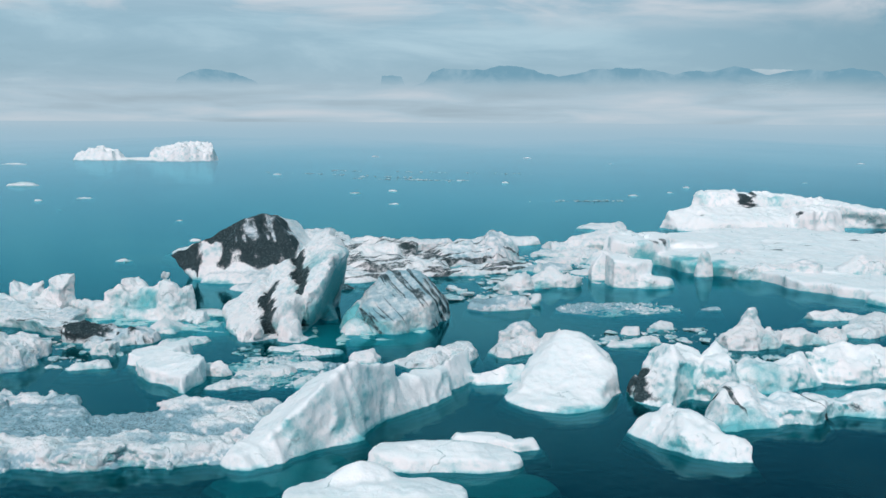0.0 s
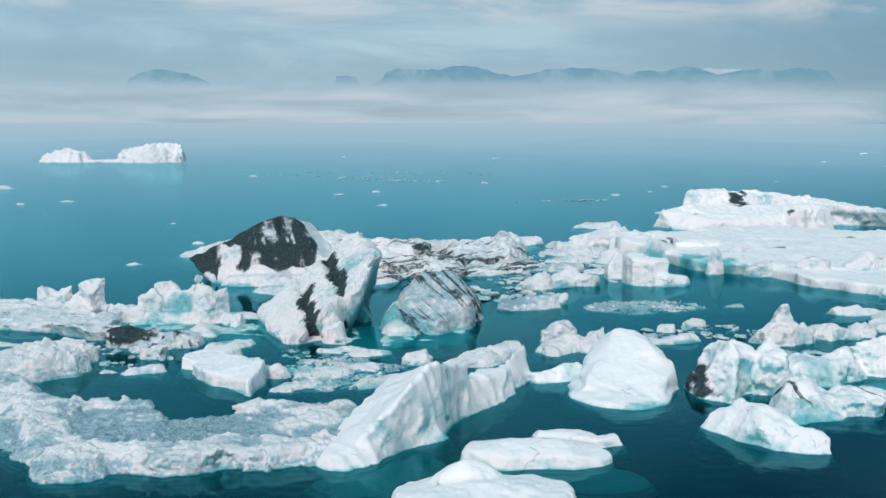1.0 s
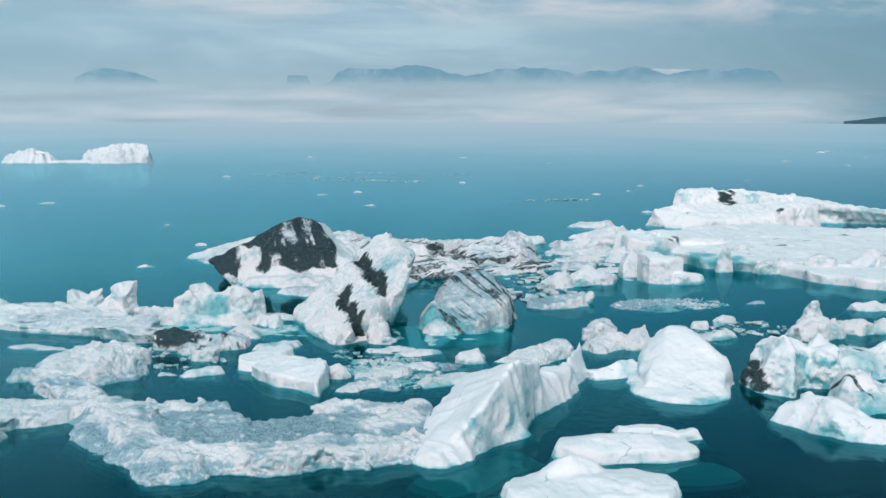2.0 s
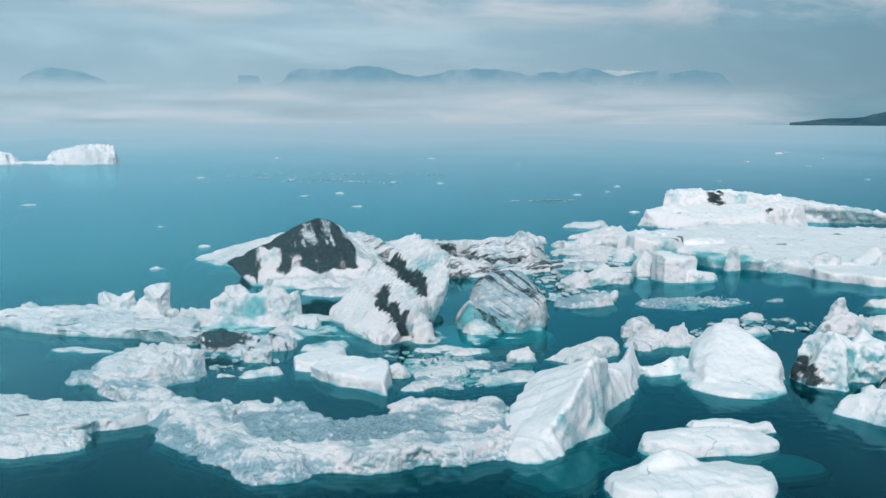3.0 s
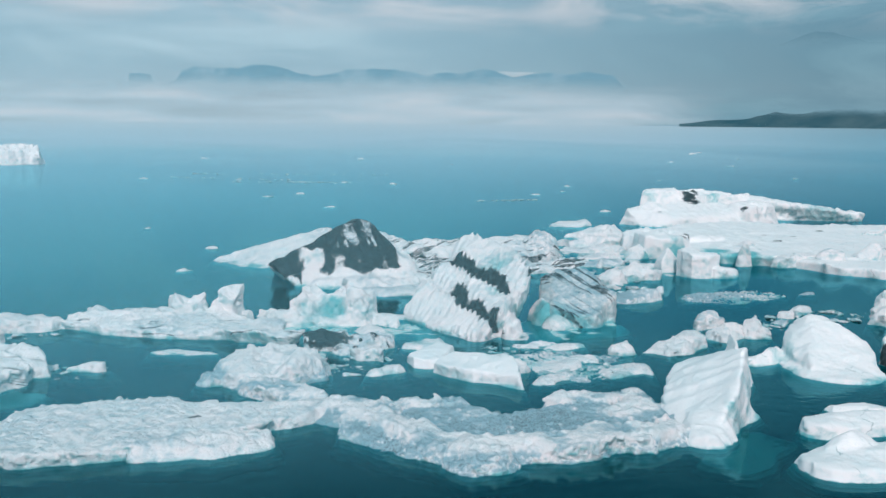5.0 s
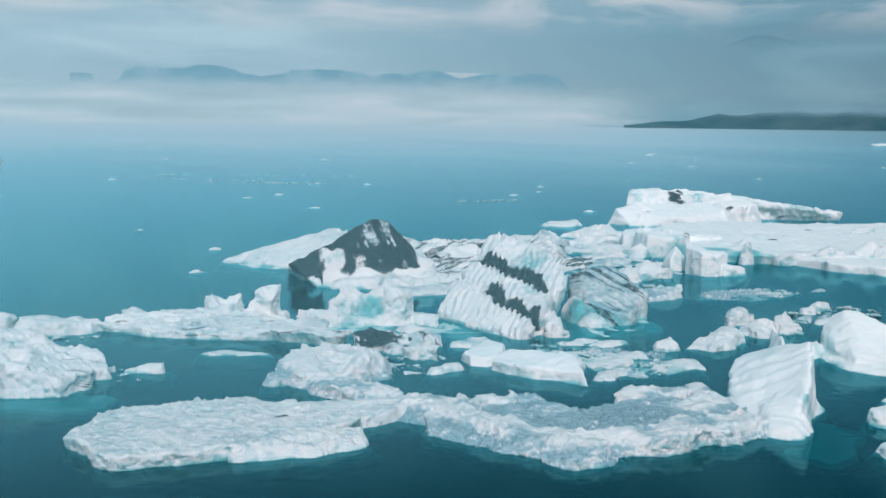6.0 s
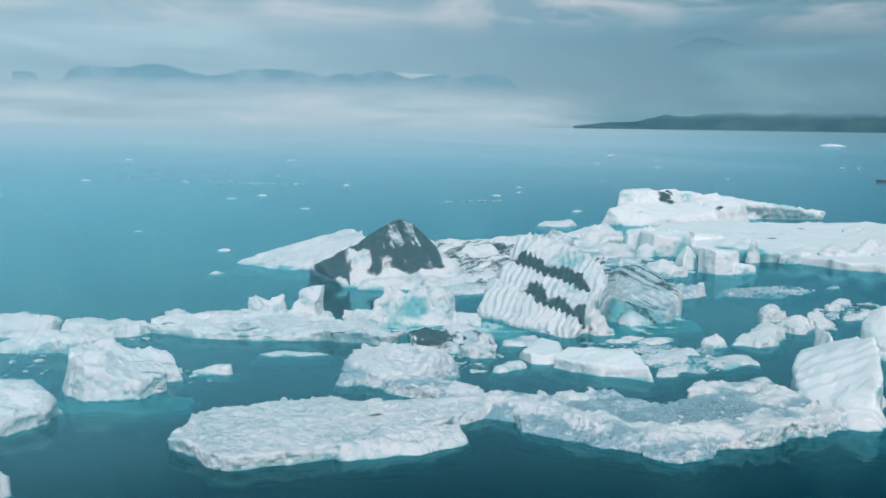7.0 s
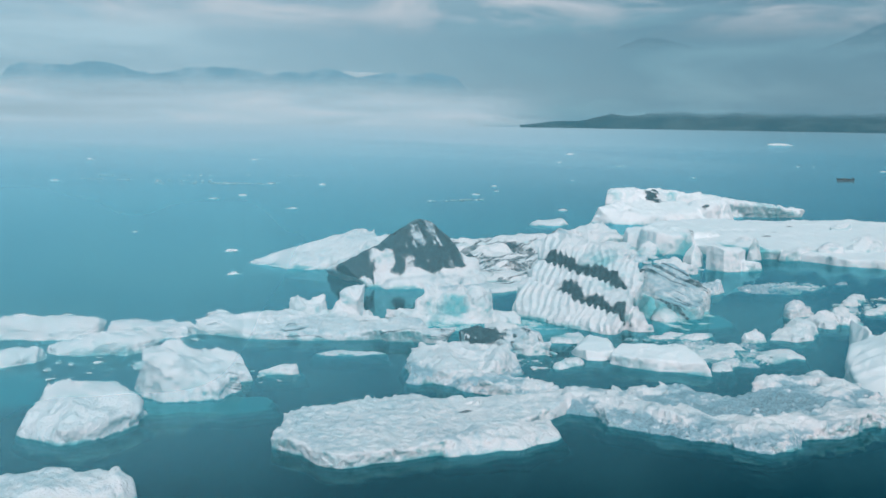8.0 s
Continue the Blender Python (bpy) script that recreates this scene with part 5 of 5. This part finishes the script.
berg("iceberg", "jagged crown of blue-white ice with a sunken blue foot", [
    lump(-41.2, 131.5, 5.8, 3.8, 12, 5.4, dome=1.6, p=3.0, lean=0.8),
    lump(-38.4, 129.6, 2.6, 2.6, 0, 6.6, dome=1.8, p=3.0, lean=0.5),
    lump(-44.0, 132.5, 2.0, 2.0, 0, 6.2, dome=1.6, p=3.0, lean=0.4),
    lump(-48.0, 130.0, 4.8, 2.0, -8, 2.4, su=-0.3, p=2.6, lean=0.4),
    lump(-50.3, 129.6, 1.2, 1.4, 0, 3.1, dome=1.0, p=2.6, lean=0.4),
    lump(-37.0, 122.5, 4.6, 2.4, -66, 1.2, dome=0.5, p=2.6, lean=0.8),
    lump(-43.0, 126.5, 7.5, 3.2, -10, -0.15, p=2.6, lean=0.0),
    lump(-36.6, 130.6, 1.3, 1.2, 0, 6.9, dome=1.6, lean=0.3, sides=5), lump(-40.4, 132.4, 1.5, 1.0, 30, 6.5, su=0.5, lean=0.3, sides=5),
    lump(-34.9, 128.4, 3.2, 2.0, -50, 2.4, dome=0.8, lean=0.5, sides=6), lump(-45.8, 130.6, 1.4, 1.1, 20, 4.6, dome=0.8, lean=0.3, sides=5),
    lump(-42.4, 127.8, 2.4, 2.6, 10, 9.0, lean=0.0, smooth=True, cut=True, depth=-1.3, r=0.5),
], step=0.18, seed=56, rough=1.1, warp=0.6, grit=0.04, wet=1.2, blue=[(-44.5, 129.5, 1.5, 2.4, 0.5), (-42.4, 129.4, 2.6, 2.2, 0.8)])
berg("iceberg", "jagged blue-white ice with two horns", [
    lump(-62.6, 136.5, 1.7, 1.5, 0, 5.2, dome=1.2, lean=0.15, sides=5), lump(-60.4, 136.2, 1.4, 1.2, 20, 4.8, su=0.9, lean=0.2, sides=5), lump(-61.4, 136.0, 2.8, 1.2, 20, 3.6, lean=0.2),
    lump(-55.6, 135.0, 1.7, 1.5, 10, 5.3, su=0.7, lean=-0.12, sides=5), lump(-57.4, 134.6, 1.6, 1.4, 40, 3.4, dome=1.0, lean=0.3),
    lump(-58.6, 134.0, 4.4, 2.2, -12, 2.2, dome=0.5, p=2.6, lean=0.5),
    lump(-53.2, 134.4, 1.0, 1.0, 0, 1.8, dome=0.6, p=2.6, lean=0.3),
], step=0.16, seed=57, rough=0.7, warp=0.6, grit=0.04, wet=1.4)

# ---------------------------------------------------------------- left foreground: floes and blocks
berg("ice_floe", "large rough slushy floe with raised white rim and grey middle", [
    lump(-27.5, 77.0, 11.5, 7.4, 6, 1.0, sv=-0.1, p=3.0, lean=0.5),
    lump(-27.0, 71.6, 12.0, 2.6, 4, 1.8, su=-0.2, lean=0.5),
    lump(-39.5, 79.5, 9.0, 7.2, -25, 1.1, lean=0.5),
    lump(-40.5, 75.5, 8.5, 3.0, -58, 1.9, lean=0.6), lump(-36.8, 69.4, 3.4, 2.4, 0, 1.9, lean=0.5),
    lump(-40.5, 85.6, 6.5, 1.8, -10, 1.6, lean=0.5),
    lump(-45.0, 84.5, 5.5, 3.4, -50, 1.8, p=2.6, lean=0.6),
    lump(-51.0, 93.0, 7.0, 3.0, -52, 1.6, p=2.6, lean=0.5),
    lump(-52.0, 105.0, 9.5, 6.2, 72, 3.0, dome=1.2, lean=0.8), lump(-49.5, 100.5, 4.0, 3.4, 20, 3.4, dome=1.2, lean=0.8),
    lump(-58.2, 100.6, 2.8, 1.8, 20, 1.5, dome=0.4, p=2.6, lean=0.4),
    lump(-20.5, 84.8, 7.0, 2.6, 8, 1.7, dome=0.4, p=2.8, lean=0.5),
    lump(-18.0, 79.0, 4.5, 5.0, 60, 1.5, p=2.8, lean=0.5),
], step=0.18, seed=58, rough=1.0, warp=1.3, knob=0.26, basin=0.85, grit=0.24, wet=0.35, category="ice floe",
    ash=[(-46.2, 104.5, 2.2, 1.5, 0.95), (-46.6, 103, 1.0, 1.2, 0.9)])
berg("ice_floe", "flat lumpy white pad with a clean rounded rim", [
    lump(-66.6, 84.1, 13.7, 8.8, 2, 1.45, lean=-0.12, flare=0.0, sides=15),
    lump(-58.6, 77.8, 6.0, 2.6, 12, 1.3, p=2.8, lean=0.4),
    lump(-52.8, 85.2, 6.2, 3.0, 18, 1.3, p=2.6, lean=0.2, sides=7),
], step=0.16, seed=59, rough=0.75, warp=0.9, knob=0.17, erode=0.3, grit=0.34, wet=0.25, category="ice floe", ash=[(-61.5, 91, 1.2, 0.7, 0.8), (-60, 84, 1.2, 0.6, 0.7)])
berg("ice_floe", "long tilted white slab with layered edge and shadowed undercut", [
    lump(-63.5, 129.0, 17.0, 5.4, -24, 1.9, sv=0.6, lean=-0.35, flare=0.0),
    lump(-53.0, 121.5, 6.4, 2.6, -30, 1.8, lean=-0.25, flare=0.0),
    lump(-84.0, 134.0, 6.5, 2.6, -16, 2.2, p=2.8, lean=0.5),
    lump(-66.0, 134.0, 11.0, 2.4, -22, 2.4, p=2.8, lean=0.4),
], step=0.2, seed=60, mat=SLAB_ICE, rough=0.85, warp=0.9, knob=0.12, grit=0.32, wet=0.45, category="ice floe")
berg("ice_floe", "sunken bluish ledge of ice below the slab", [
    lump(-62.0, 115.5, 4.5, 1.6, -20, 0.25, p=2.6, lean=0.3)], step=0.2, seed=61, rough=0.5, wet=3.0, grit=0.2, category="ice floe")
berg("iceberg", "white tilted block with layered upper edge", [
    lump(-82.6, 104.6, 5.6, 4.4, -14, 3.7, su=-1.3, sv=0.8, lean=0.3, r=0.35, sides=8),
    lump(-80.5, 109.5, 6.5, 2.2, -28, 3.9, su=-1.4, dome=0.5, p=2.8, lean=0.6),
], step=0.18, seed=62, mat=SLAB_ICE, knob=0.12, rough=0.8, warp=0.6, grit=0.06, wet=0.5)
berg("iceberg", "rounded white block of ice with drooping edges", [
    lump(-94.2, 95.4, 5.6, 5.0, -6, 3.6, su=-0.5, sv=0.8, dome=0.9, lean=0.5, r=0.6), lump(-90.6, 96.6, 2.6, 2.4, 10, 2.0, dome=0.8, lean=0.4)], step=0.18, seed=63, knob=0.12, rough=0.85, warp=0.7, grit=0.05, wet=0.5)
berg("iceberg", "low white ridge of ice with a small peak and grey cracks", [
    lump(-97.5, 77.0, 7.0, 4.0, -18, 2.0, p=2.8, lean=0.6), lump(-92.6, 76.2, 1.8, 1.8, 0, 3.6, dome=2.0, p=2.4, lean=0.5)],
    step=0.18, seed=64, knob=0.15, rough=0.9, warp=0.7, grit=0.3, wet=0.5)
berg("ice_floe", "long low bluish-white floe beyond the white block", [
    lump(-97.0, 138.0, 10.0, 3.6, -12, 3.0, dome=0.8, lean=0.6), lump(-106.0, 141.5, 7.0, 3.4, 5, 3.2, dome=0.8, lean=0.6), lump(-118.0, 142.0, 10.0, 3.6, 0, 2.6, lean=0.6)],
    step=0.25, seed=65, grit=0.15, wet=0.9, category="ice floe")
berg("ice_floe", "drowned shelf of ice glowing blue under the water", [
    lump(-99.0, 112.0, 11.0, 7.0, -20, -0.25, p=2.6, lean=0.0, flare=0.1)], step=0.3, seed=66, mat=SUNKEN_ICE, rough=0.8, warp=1.5, wet=3.0, grit=0.1, category="ice floe")

berg("ice_floe", "slush of broken blue-white ice frozen together", [
    lump(-16.0, 97.0, 7.0, 3.6, 10, 0.24, lean=0.4), lump(-20.0, 104.5, 5.0, 4.0, 40, 0.12, lean=0.4), lump(-13.5, 103.0, 3.4, 2.2, 0, 0.1, lean=0.4)],
    step=0.15, seed=79, rough=0.9, warp=1.6, knob=0.8, erode=0.1, grit=0.7, wet=3.0, category="ice floe")
SUNKEN = [("sunken blue-green shelf of ice between crown and tilted iceberg", -35.5, 128.0, 10.5, 8.0, -20, -0.22), ("sunken blue-green foot of the tilted iceberg", -12.0, 121.0, 9.5, 6.5, 10, -0.22),
          ("sunken pale ledge before the smooth pads", 2.0, 68.6, 6.5, 2.4, 0, -0.6),
          ("sunken pale ledge beside the wedge of ice", -12.0, 69.5, 6.0, 2.2, 45, -0.75), ("sunken ledge by the long arm of ice", 37.0, 91.5, 8.0, 3.0, 15, -0.3),
          ("sunken ledge under the tilted block", -82.0, 100.0, 7.0, 3.0, -10, -0.35), ("sunken ledge beside the crown of ice", -46.0, 127.0, 7.0, 3.6, -5, -0.2)]
for n, (label, x, y, a, b, turn, h) in enumerate(SUNKEN):
    berg("ice_floe", label, [lump(x, y, a, b, turn, h + 0.2, lean=0.0, flare=0.9, smooth=True)], step=0.3, seed=80 + n, rough=0.4, warp=1.4, wet=3.0, grit=0.1, erode=0.0, mat=SUNKEN_ICE, category="ice floe")

# ---------------------------------------------------------------- far ice
berg("iceberg", "far white table iceberg with a sagging middle", [
    lump(-171.0, 612.0, 21.0, 14.0, 0, 12.5, su=2.2, dome=3.0, p=2.6, smooth=True, lean=3.0, r=2.0),
    lump(-196.0, 610.0, 24.0, 8.0, 0, 2.2, su=0.8, p=2.4, smooth=True, lean=1.0, r=1.0),
    lump(-222.0, 610.0, 15.0, 10.0, 0, 9.5, dome=4.0, p=2.6, smooth=True, lean=3.0, r=2.0),
], step=0.7, seed=67, rough=1.6, warp=2.0, join=1.5, grit=0.0, wet=1.5)
FAR_ICE = [(-87, 469, 4.3), (-45, 455, 3.6), (-60, 688, 6.2), (-25, 369, 4.2), (-21, 313, 4.3), (-5, 427, 1.9), (19, 419, 3.8), (44, 675, 8.4),
           (88, 600, 3.1), (62, 355, 3.7), (78, 370, 2.6), (90, 398, 4.2), (245, 621, 6.0), (-74, 258, 2.5), (-125, 327, 6.0), (-136, 316, 3.2),
           (-118, 288, 1.4), (-63, 183, 3.2), (-248, 549, 17.0), (-172, 385, 15.0), (-0.5, 432, 2.5), (-37, 357, 4.1), (-58, 215, 3.0), (333, 761, 9.6)]
FAR_ICE_EAST = [(258, 565, 5.8), (323, 672, 3.5), (223, 437, 2.9), (848, 1099, 50.0), (387, 545, 5.7), (399, 543, 3.3), (395, 478, 5.4), (148, 432, 2.8),
                (354, 799, 12.3), (62, 286, 4.1), (2350, 3520, 70.0), (2520, 3420, 120.0), (2620, 3270, 32.0)]
for n, (x, y, wide) in enumerate(FAR_ICE + FAR_ICE_EAST):
    rnd = random.Random(n)
    tall = min(0.22 * wide, 0.6 + 0.06 * wide) * rnd.uniform(0.7, 1.3)
    berg("growler", "small far piece of white drift ice", [lump(x, y, wide / 2, wide * rnd.uniform(0.2, 0.35), rnd.uniform(-25, 25), tall, dome=0.5 * tall, su=rnd.uniform(-0.3, 0.3) * tall, lean=0.1 * wide)],
         step=max(0.2, wide / 22), seed=100 + n, rough=min(1.0, 0.12 * wide), warp=0.12 * wide, grit=0.0, wet=0.4, category="drift ice", group="far drift ice")


# ---------------------------------------------------------------- brash ice: crumbs too many to count
def brash(label, places, count, seed, big, bare=0.6):
    """Splinters of ice strewn over oval patches (x, y, half length, half width, turn)."""
    rnd = random.Random(seed)
    verts, faces, wear = [], [], []
    for n in range(count):
        x, y, a, b, turn = rnd.choice(places)
        r, t = math.sqrt(rnd.random()), rnd.uniform(0, math.tau)
        u, v = a * r * math.cos(t), b * r * math.sin(t)
        c, s = math.cos(radians(turn)), math.sin(radians(turn))
        size = big * (0.12 + rnd.random() ** 3)
        bm = bmesh.new()
        long, wide, tall, spin = size, size * rnd.uniform(0.35, 0.9), size * rnd.uniform(0.12, 0.42), rnd.uniform(0, math.tau)
        for k in range(14):
            d = Vector((rnd.gauss(0, 1), rnd.gauss(0, 1), rnd.gauss(0, 1))).normalized()
            bm.verts.new((d.x * long, d.y * wide, d.z * tall))
        bmesh.ops.convex_hull(bm, input=bm.verts)
        loose = [w for w in bm.verts if not w.link_faces]
        for w in loose:
            bm.verts.remove(w)
        bm.verts.index_update()
        start = len(verts)
        cs, sn = math.cos(spin), math.sin(spin)
        for w in bm.verts:
            verts.append((x + u * c - v * s + w.co.x * cs - w.co.y * sn, y + u * s + v * c + w.co.x * sn + w.co.y * cs, w.co.z + 0.35 * tall))
            wear.append((0.0, bare * rnd.uniform(0.3, 1.2), rnd.uniform(0.0, 0.4), 1.0))
        for fc in bm.faces:
            faces.append([start + w.index for w in fc.verts])
        bm.free()
    me = bpy.data.meshes.new("brash_ice")
    me.from_pydata(verts, [], faces)
    att = me.attributes.new("wear", "FLOAT_COLOR", "POINT")
    att.data.foreach_set("color", np.array(wear, np.float32).ravel())
    me.materials.append(ICE)
    return tagged(new("brash_ice", me), label, "brash ice", kind="stuff")


brash("glassy splinters of brash ice between slab and slushy floe", [(-18, 103, 6, 4.5, 20), (-16, 97, 6, 3, 10), (-20, 110, 6, 3, 0)], 240, 1, 0.7, 1.0)
brash("brash ice drifting behind the tilted berg", [(14, 166, 12, 10, 0), (22, 188, 12, 10, 0), (6, 150, 8, 7, 0), (30, 205, 10, 8, 0)], 420, 2, 1.7, 0.6)
brash("small brash ice round the cone of ice", [(21, 118, 5, 4, 20), (30, 122, 6, 5, 0), (44, 121, 8, 5, 10), (35, 108, 5, 3, 10)], 260, 3, 1.0, 0.7)
brash("crumbs of ice round the ash-black chunk", [(-36, 108, 7, 6, 0), (-45, 103, 5, 3, 0), (-50, 112, 5, 4, 0), (-38, 124, 6, 4, 0)], 220, 4, 0.8, 0.7)
brash("far drifting lines of brash ice", [(-58, 472, 46, 2.5, -28), (-30, 441, 20, 1.5, -10), (-10, 436, 14, 1.2, -4), (40, 330, 20, 2.0, 10), (-20, 500, 60, 3, -12)], 300, 6, 1.3, 0.8)
brash("crumbs of ice off the left floes", [(-75, 108, 6, 3, 0), (-92, 120, 10, 7, 0), (-86, 130, 8, 4, -10)], 160, 5, 0.9, 0.8)


def wisp():
    """Mist that drifts over the water on the west side."""
    bm = bmesh.new()
    rows = []
    for i in range(25):
        x = -190 + 175 * i / 24
        rows.append([bm.verts.new((x, 47 + 3 * math.sin(i * 0.5), 0.5 + 46 * k / 8)) for k in range(9)])
    for a, b in zip(rows, rows[1:]):
        for k in range(8):
            bm.faces.new((a[k], b[k], b[k + 1], a[k + 1]))
    me = bpy.data.meshes.new("mist")
    bm.to_mesh(me)
    bm.free()
    me.materials.append(wisp_material())
    ob = tagged(new("mist", me), "thin wisp of mist drifting over the lagoon", "mist", kind="structure")
    ob.visible_shadow = False


wisp()


# ---------------------------------------------------------------- the boat far out
def part(name, bm, mat, parent, label=""):
    me = bpy.data.meshes.new(name)
    bm.to_mesh(me)
    bm.free()
    me.materials.append(mat)
    ob = new(name, me)
    ob.parent = parent
    if label:
        tagged(ob, label)
    return ob


def loft(rings):
    bm = bmesh.new()
    made = [[bm.verts.new(p) for p in ring] for ring in rings]
    n = len(rings[0])
    for a, b in zip(made, made[1:]):
        for i in range(n):
            bm.faces.new((a[i], a[(i + 1) % n], b[(i + 1) % n], b[i]))
    bm.faces.new(made[0][::-1])
    bm.faces.new(made[-1])
    bmesh.ops.recalc_face_normals(bm, faces=bm.faces)
    return bm


def box(x, y, z, a, b, c):
    bm = bmesh.new()
    bmesh.ops.create_cube(bm, size=1.0)
    bmesh.ops.scale(bm, vec=(a, b, c), verts=bm.verts)
    bmesh.ops.bevel(bm, geom=bm.edges[:], offset=0.12 * min(a, b, c), segments=2, affect="EDGES")
    bmesh.ops.translate(bm, vec=(x, y, z), verts=bm.verts)
    return bm


def tour_boat():
    """A dark open boat, bow to the west, with cushions and covers stowed low."""
    rubber = plain_material("black_rubber", (0.008, 0.012, 0.014), (0.018, 0.022, 0.024), 4.0, 0.6)
    grp = plain_material("dark_grey_hull", (0.02, 0.028, 0.032), (0.035, 0.042, 0.046), 2.0, 0.45)
    pale = plain_material("grey_cover", (0.12, 0.15, 0.16), (0.2, 0.23, 0.24), 3.0, 0.7)
    boat = new("boat")
    hull = []
    for x, w, d, top in ((-4.4, 0.15, -0.05, 0.95), (-3.4, 0.75, -0.25, 0.75), (-1.5, 1.1, -0.35, 0.55), (1.5, 1.15, -0.35, 0.5), (3.9, 1.05, -0.3, 0.5)):
        hull.append([(x, -w, top), (x, -w * 0.8, 0.0), (x, 0, d), (x, w * 0.8, 0.0), (x, w, top), (x, 0, top - 0.15)])
    part("hull", loft(hull), grp, boat)
    for side in (-1, 1):
        rings = []
        for i in range(14):
            t = i / 13
            x = 4.4 - 8.9 * t
            y = side * (1.25 if t < 0.6 else 1.25 * math.sqrt(max(0.02, 1 - ((t - 0.6) / 0.4) ** 2)))
            z = 0.55 + (0.5 * ((t - 0.6) / 0.4) ** 2 if t > 0.6 else 0)
            rings.append([(x, y + 0.28 * math.cos(k / 10 * math.tau), z + 0.28 * math.sin(k / 10 * math.tau)) for k in range(10)])
        part("tube", loft(rings), rubber, boat, "black inflated side tube")
    part("console", box(-0.6, 0, 1.05, 0.8, 0.8, 1.1), pale, boat, "grey steering console")
    part("seat", box(1.0, 0, 0.85, 1.6, 0.7, 0.6), rubber, boat)
    part("seat", box(-2.2, 0, 0.85, 1.0, 0.7, 0.6), rubber, boat)
    motor = part("outboard_motor", box(4.4, 0, 1.05, 0.6, 0.6, 0.9), rubber, boat, "black outboard motor")
    part("motor_leg", box(4.5, 0, 0.3, 0.25, 0.2, 1.0), rubber, motor)
    for y in (-0.7, 0.7):
        part("frame_post", box(3.3, y, 1.3, 0.08, 0.08, 1.6), rubber, boat)
    part("frame_bar", box(3.3, 0, 2.12, 0.08, 1.5, 0.08), rubber, boat)
    boat.matrix_world = pose(296, 407, 0, 0, 0, -24)
    return tagged(boat, "dark inflatable tour boat riding on open water", "boat")


tour_boat()


# ---------------------------------------------------------------- parts of the larger pieces of ice
def take_apart(ob):
    """Gives a piece of ice its parts: the ice above the water, the drowned foot, and the layers of ash or painted shade
    where it has them.
    """
    me = ob.data
    n = len(me.vertices)
    co, col, nor = np.empty(n * 3, np.float32), np.empty(n * 4, np.float32), np.empty(n * 3, np.float32)
    me.vertices.foreach_get("co", co)
    me.vertices.foreach_get("normal", nor)
    me.attributes["wear"].data.foreach_get("color", col)
    quads = np.empty(len(me.loops), np.int32)
    me.loops.foreach_get("vertex_index", quads)
    co, col, nor, quads = co.reshape(-1, 3), col.reshape(-1, 4), nor.reshape(-1, 3), quads.reshape(-1, 4)
    low, soot = co[quads, 2].max(1), col[quads, 0].mean(1)
    kind = np.where(low < 0.0, 1, np.where(soot > 0.62, 2, 0))
    # each patch of ash or painted shade that hangs together is a layer of its own; crumbs stay with the ice
    dark = quads[kind == 2]
    mark = np.arange(n)
    for _ in range(400):
        least = mark[dark].min(1) if len(dark) else mark[:0]
        before = mark.copy()
        np.minimum.at(mark, dark.ravel(), np.repeat(least, 4))
        if (before == mark).all():
            break
    patches = sorted(((int((mark[dark[:, 0]] == m).sum()), int(m)) for m in np.unique(mark[dark[:, 0]])), reverse=True) if len(dark) else []
    of_face = np.where(kind == 2, mark[quads[:, 0]], -1)
    kind[kind == 2] = 0
    for k, (size, m) in enumerate(patches[:8]):
        if size >= 60:
            kind[of_face == m] = 2 + k
    if (kind == 0).sum() < 200 or (kind == 1).sum() < 60:
        return
    name, place = ob.name, ob.location.copy()
    ob.name = "ice_body"
    thing = new(name)
    thing.location = place
    tagged(thing, ob["label"], ob["category"], ob["group"])
    # the long arm's black layer is painted shade, the others are ash
    for k, (part_name, label) in enumerate([("ice_body", ""), ("submerged_foot", "pale blue-green foot under the water")] + [("ash_shade_layer", "black layer of volcanic ash, painted shade on the long arm")] * 8):
        mine = quads[kind == k]
        if not len(mine):
            continue
        used, local = np.unique(mine, return_inverse=True)
        piece = mesh_from(part_name, co[used], local.reshape(mine.shape), col[used], me.materials[0])
        piece.normals_split_custom_set_from_vertices(nor[used].tolist())
        child = new(part_name, piece)
        child.parent = thing
        if label:
            tagged(child, label)
    bpy.data.objects.remove(ob)


for ob in [o for o in scene.objects if o.type == "MESH" and not o.parent and o.name.split(".")[0] in ("iceberg", "ice_floe", "growler", "ice_shelf")]:
    if len(ob.data.vertices) > 9000 and ob.location.y < 300:
        take_apart(ob)
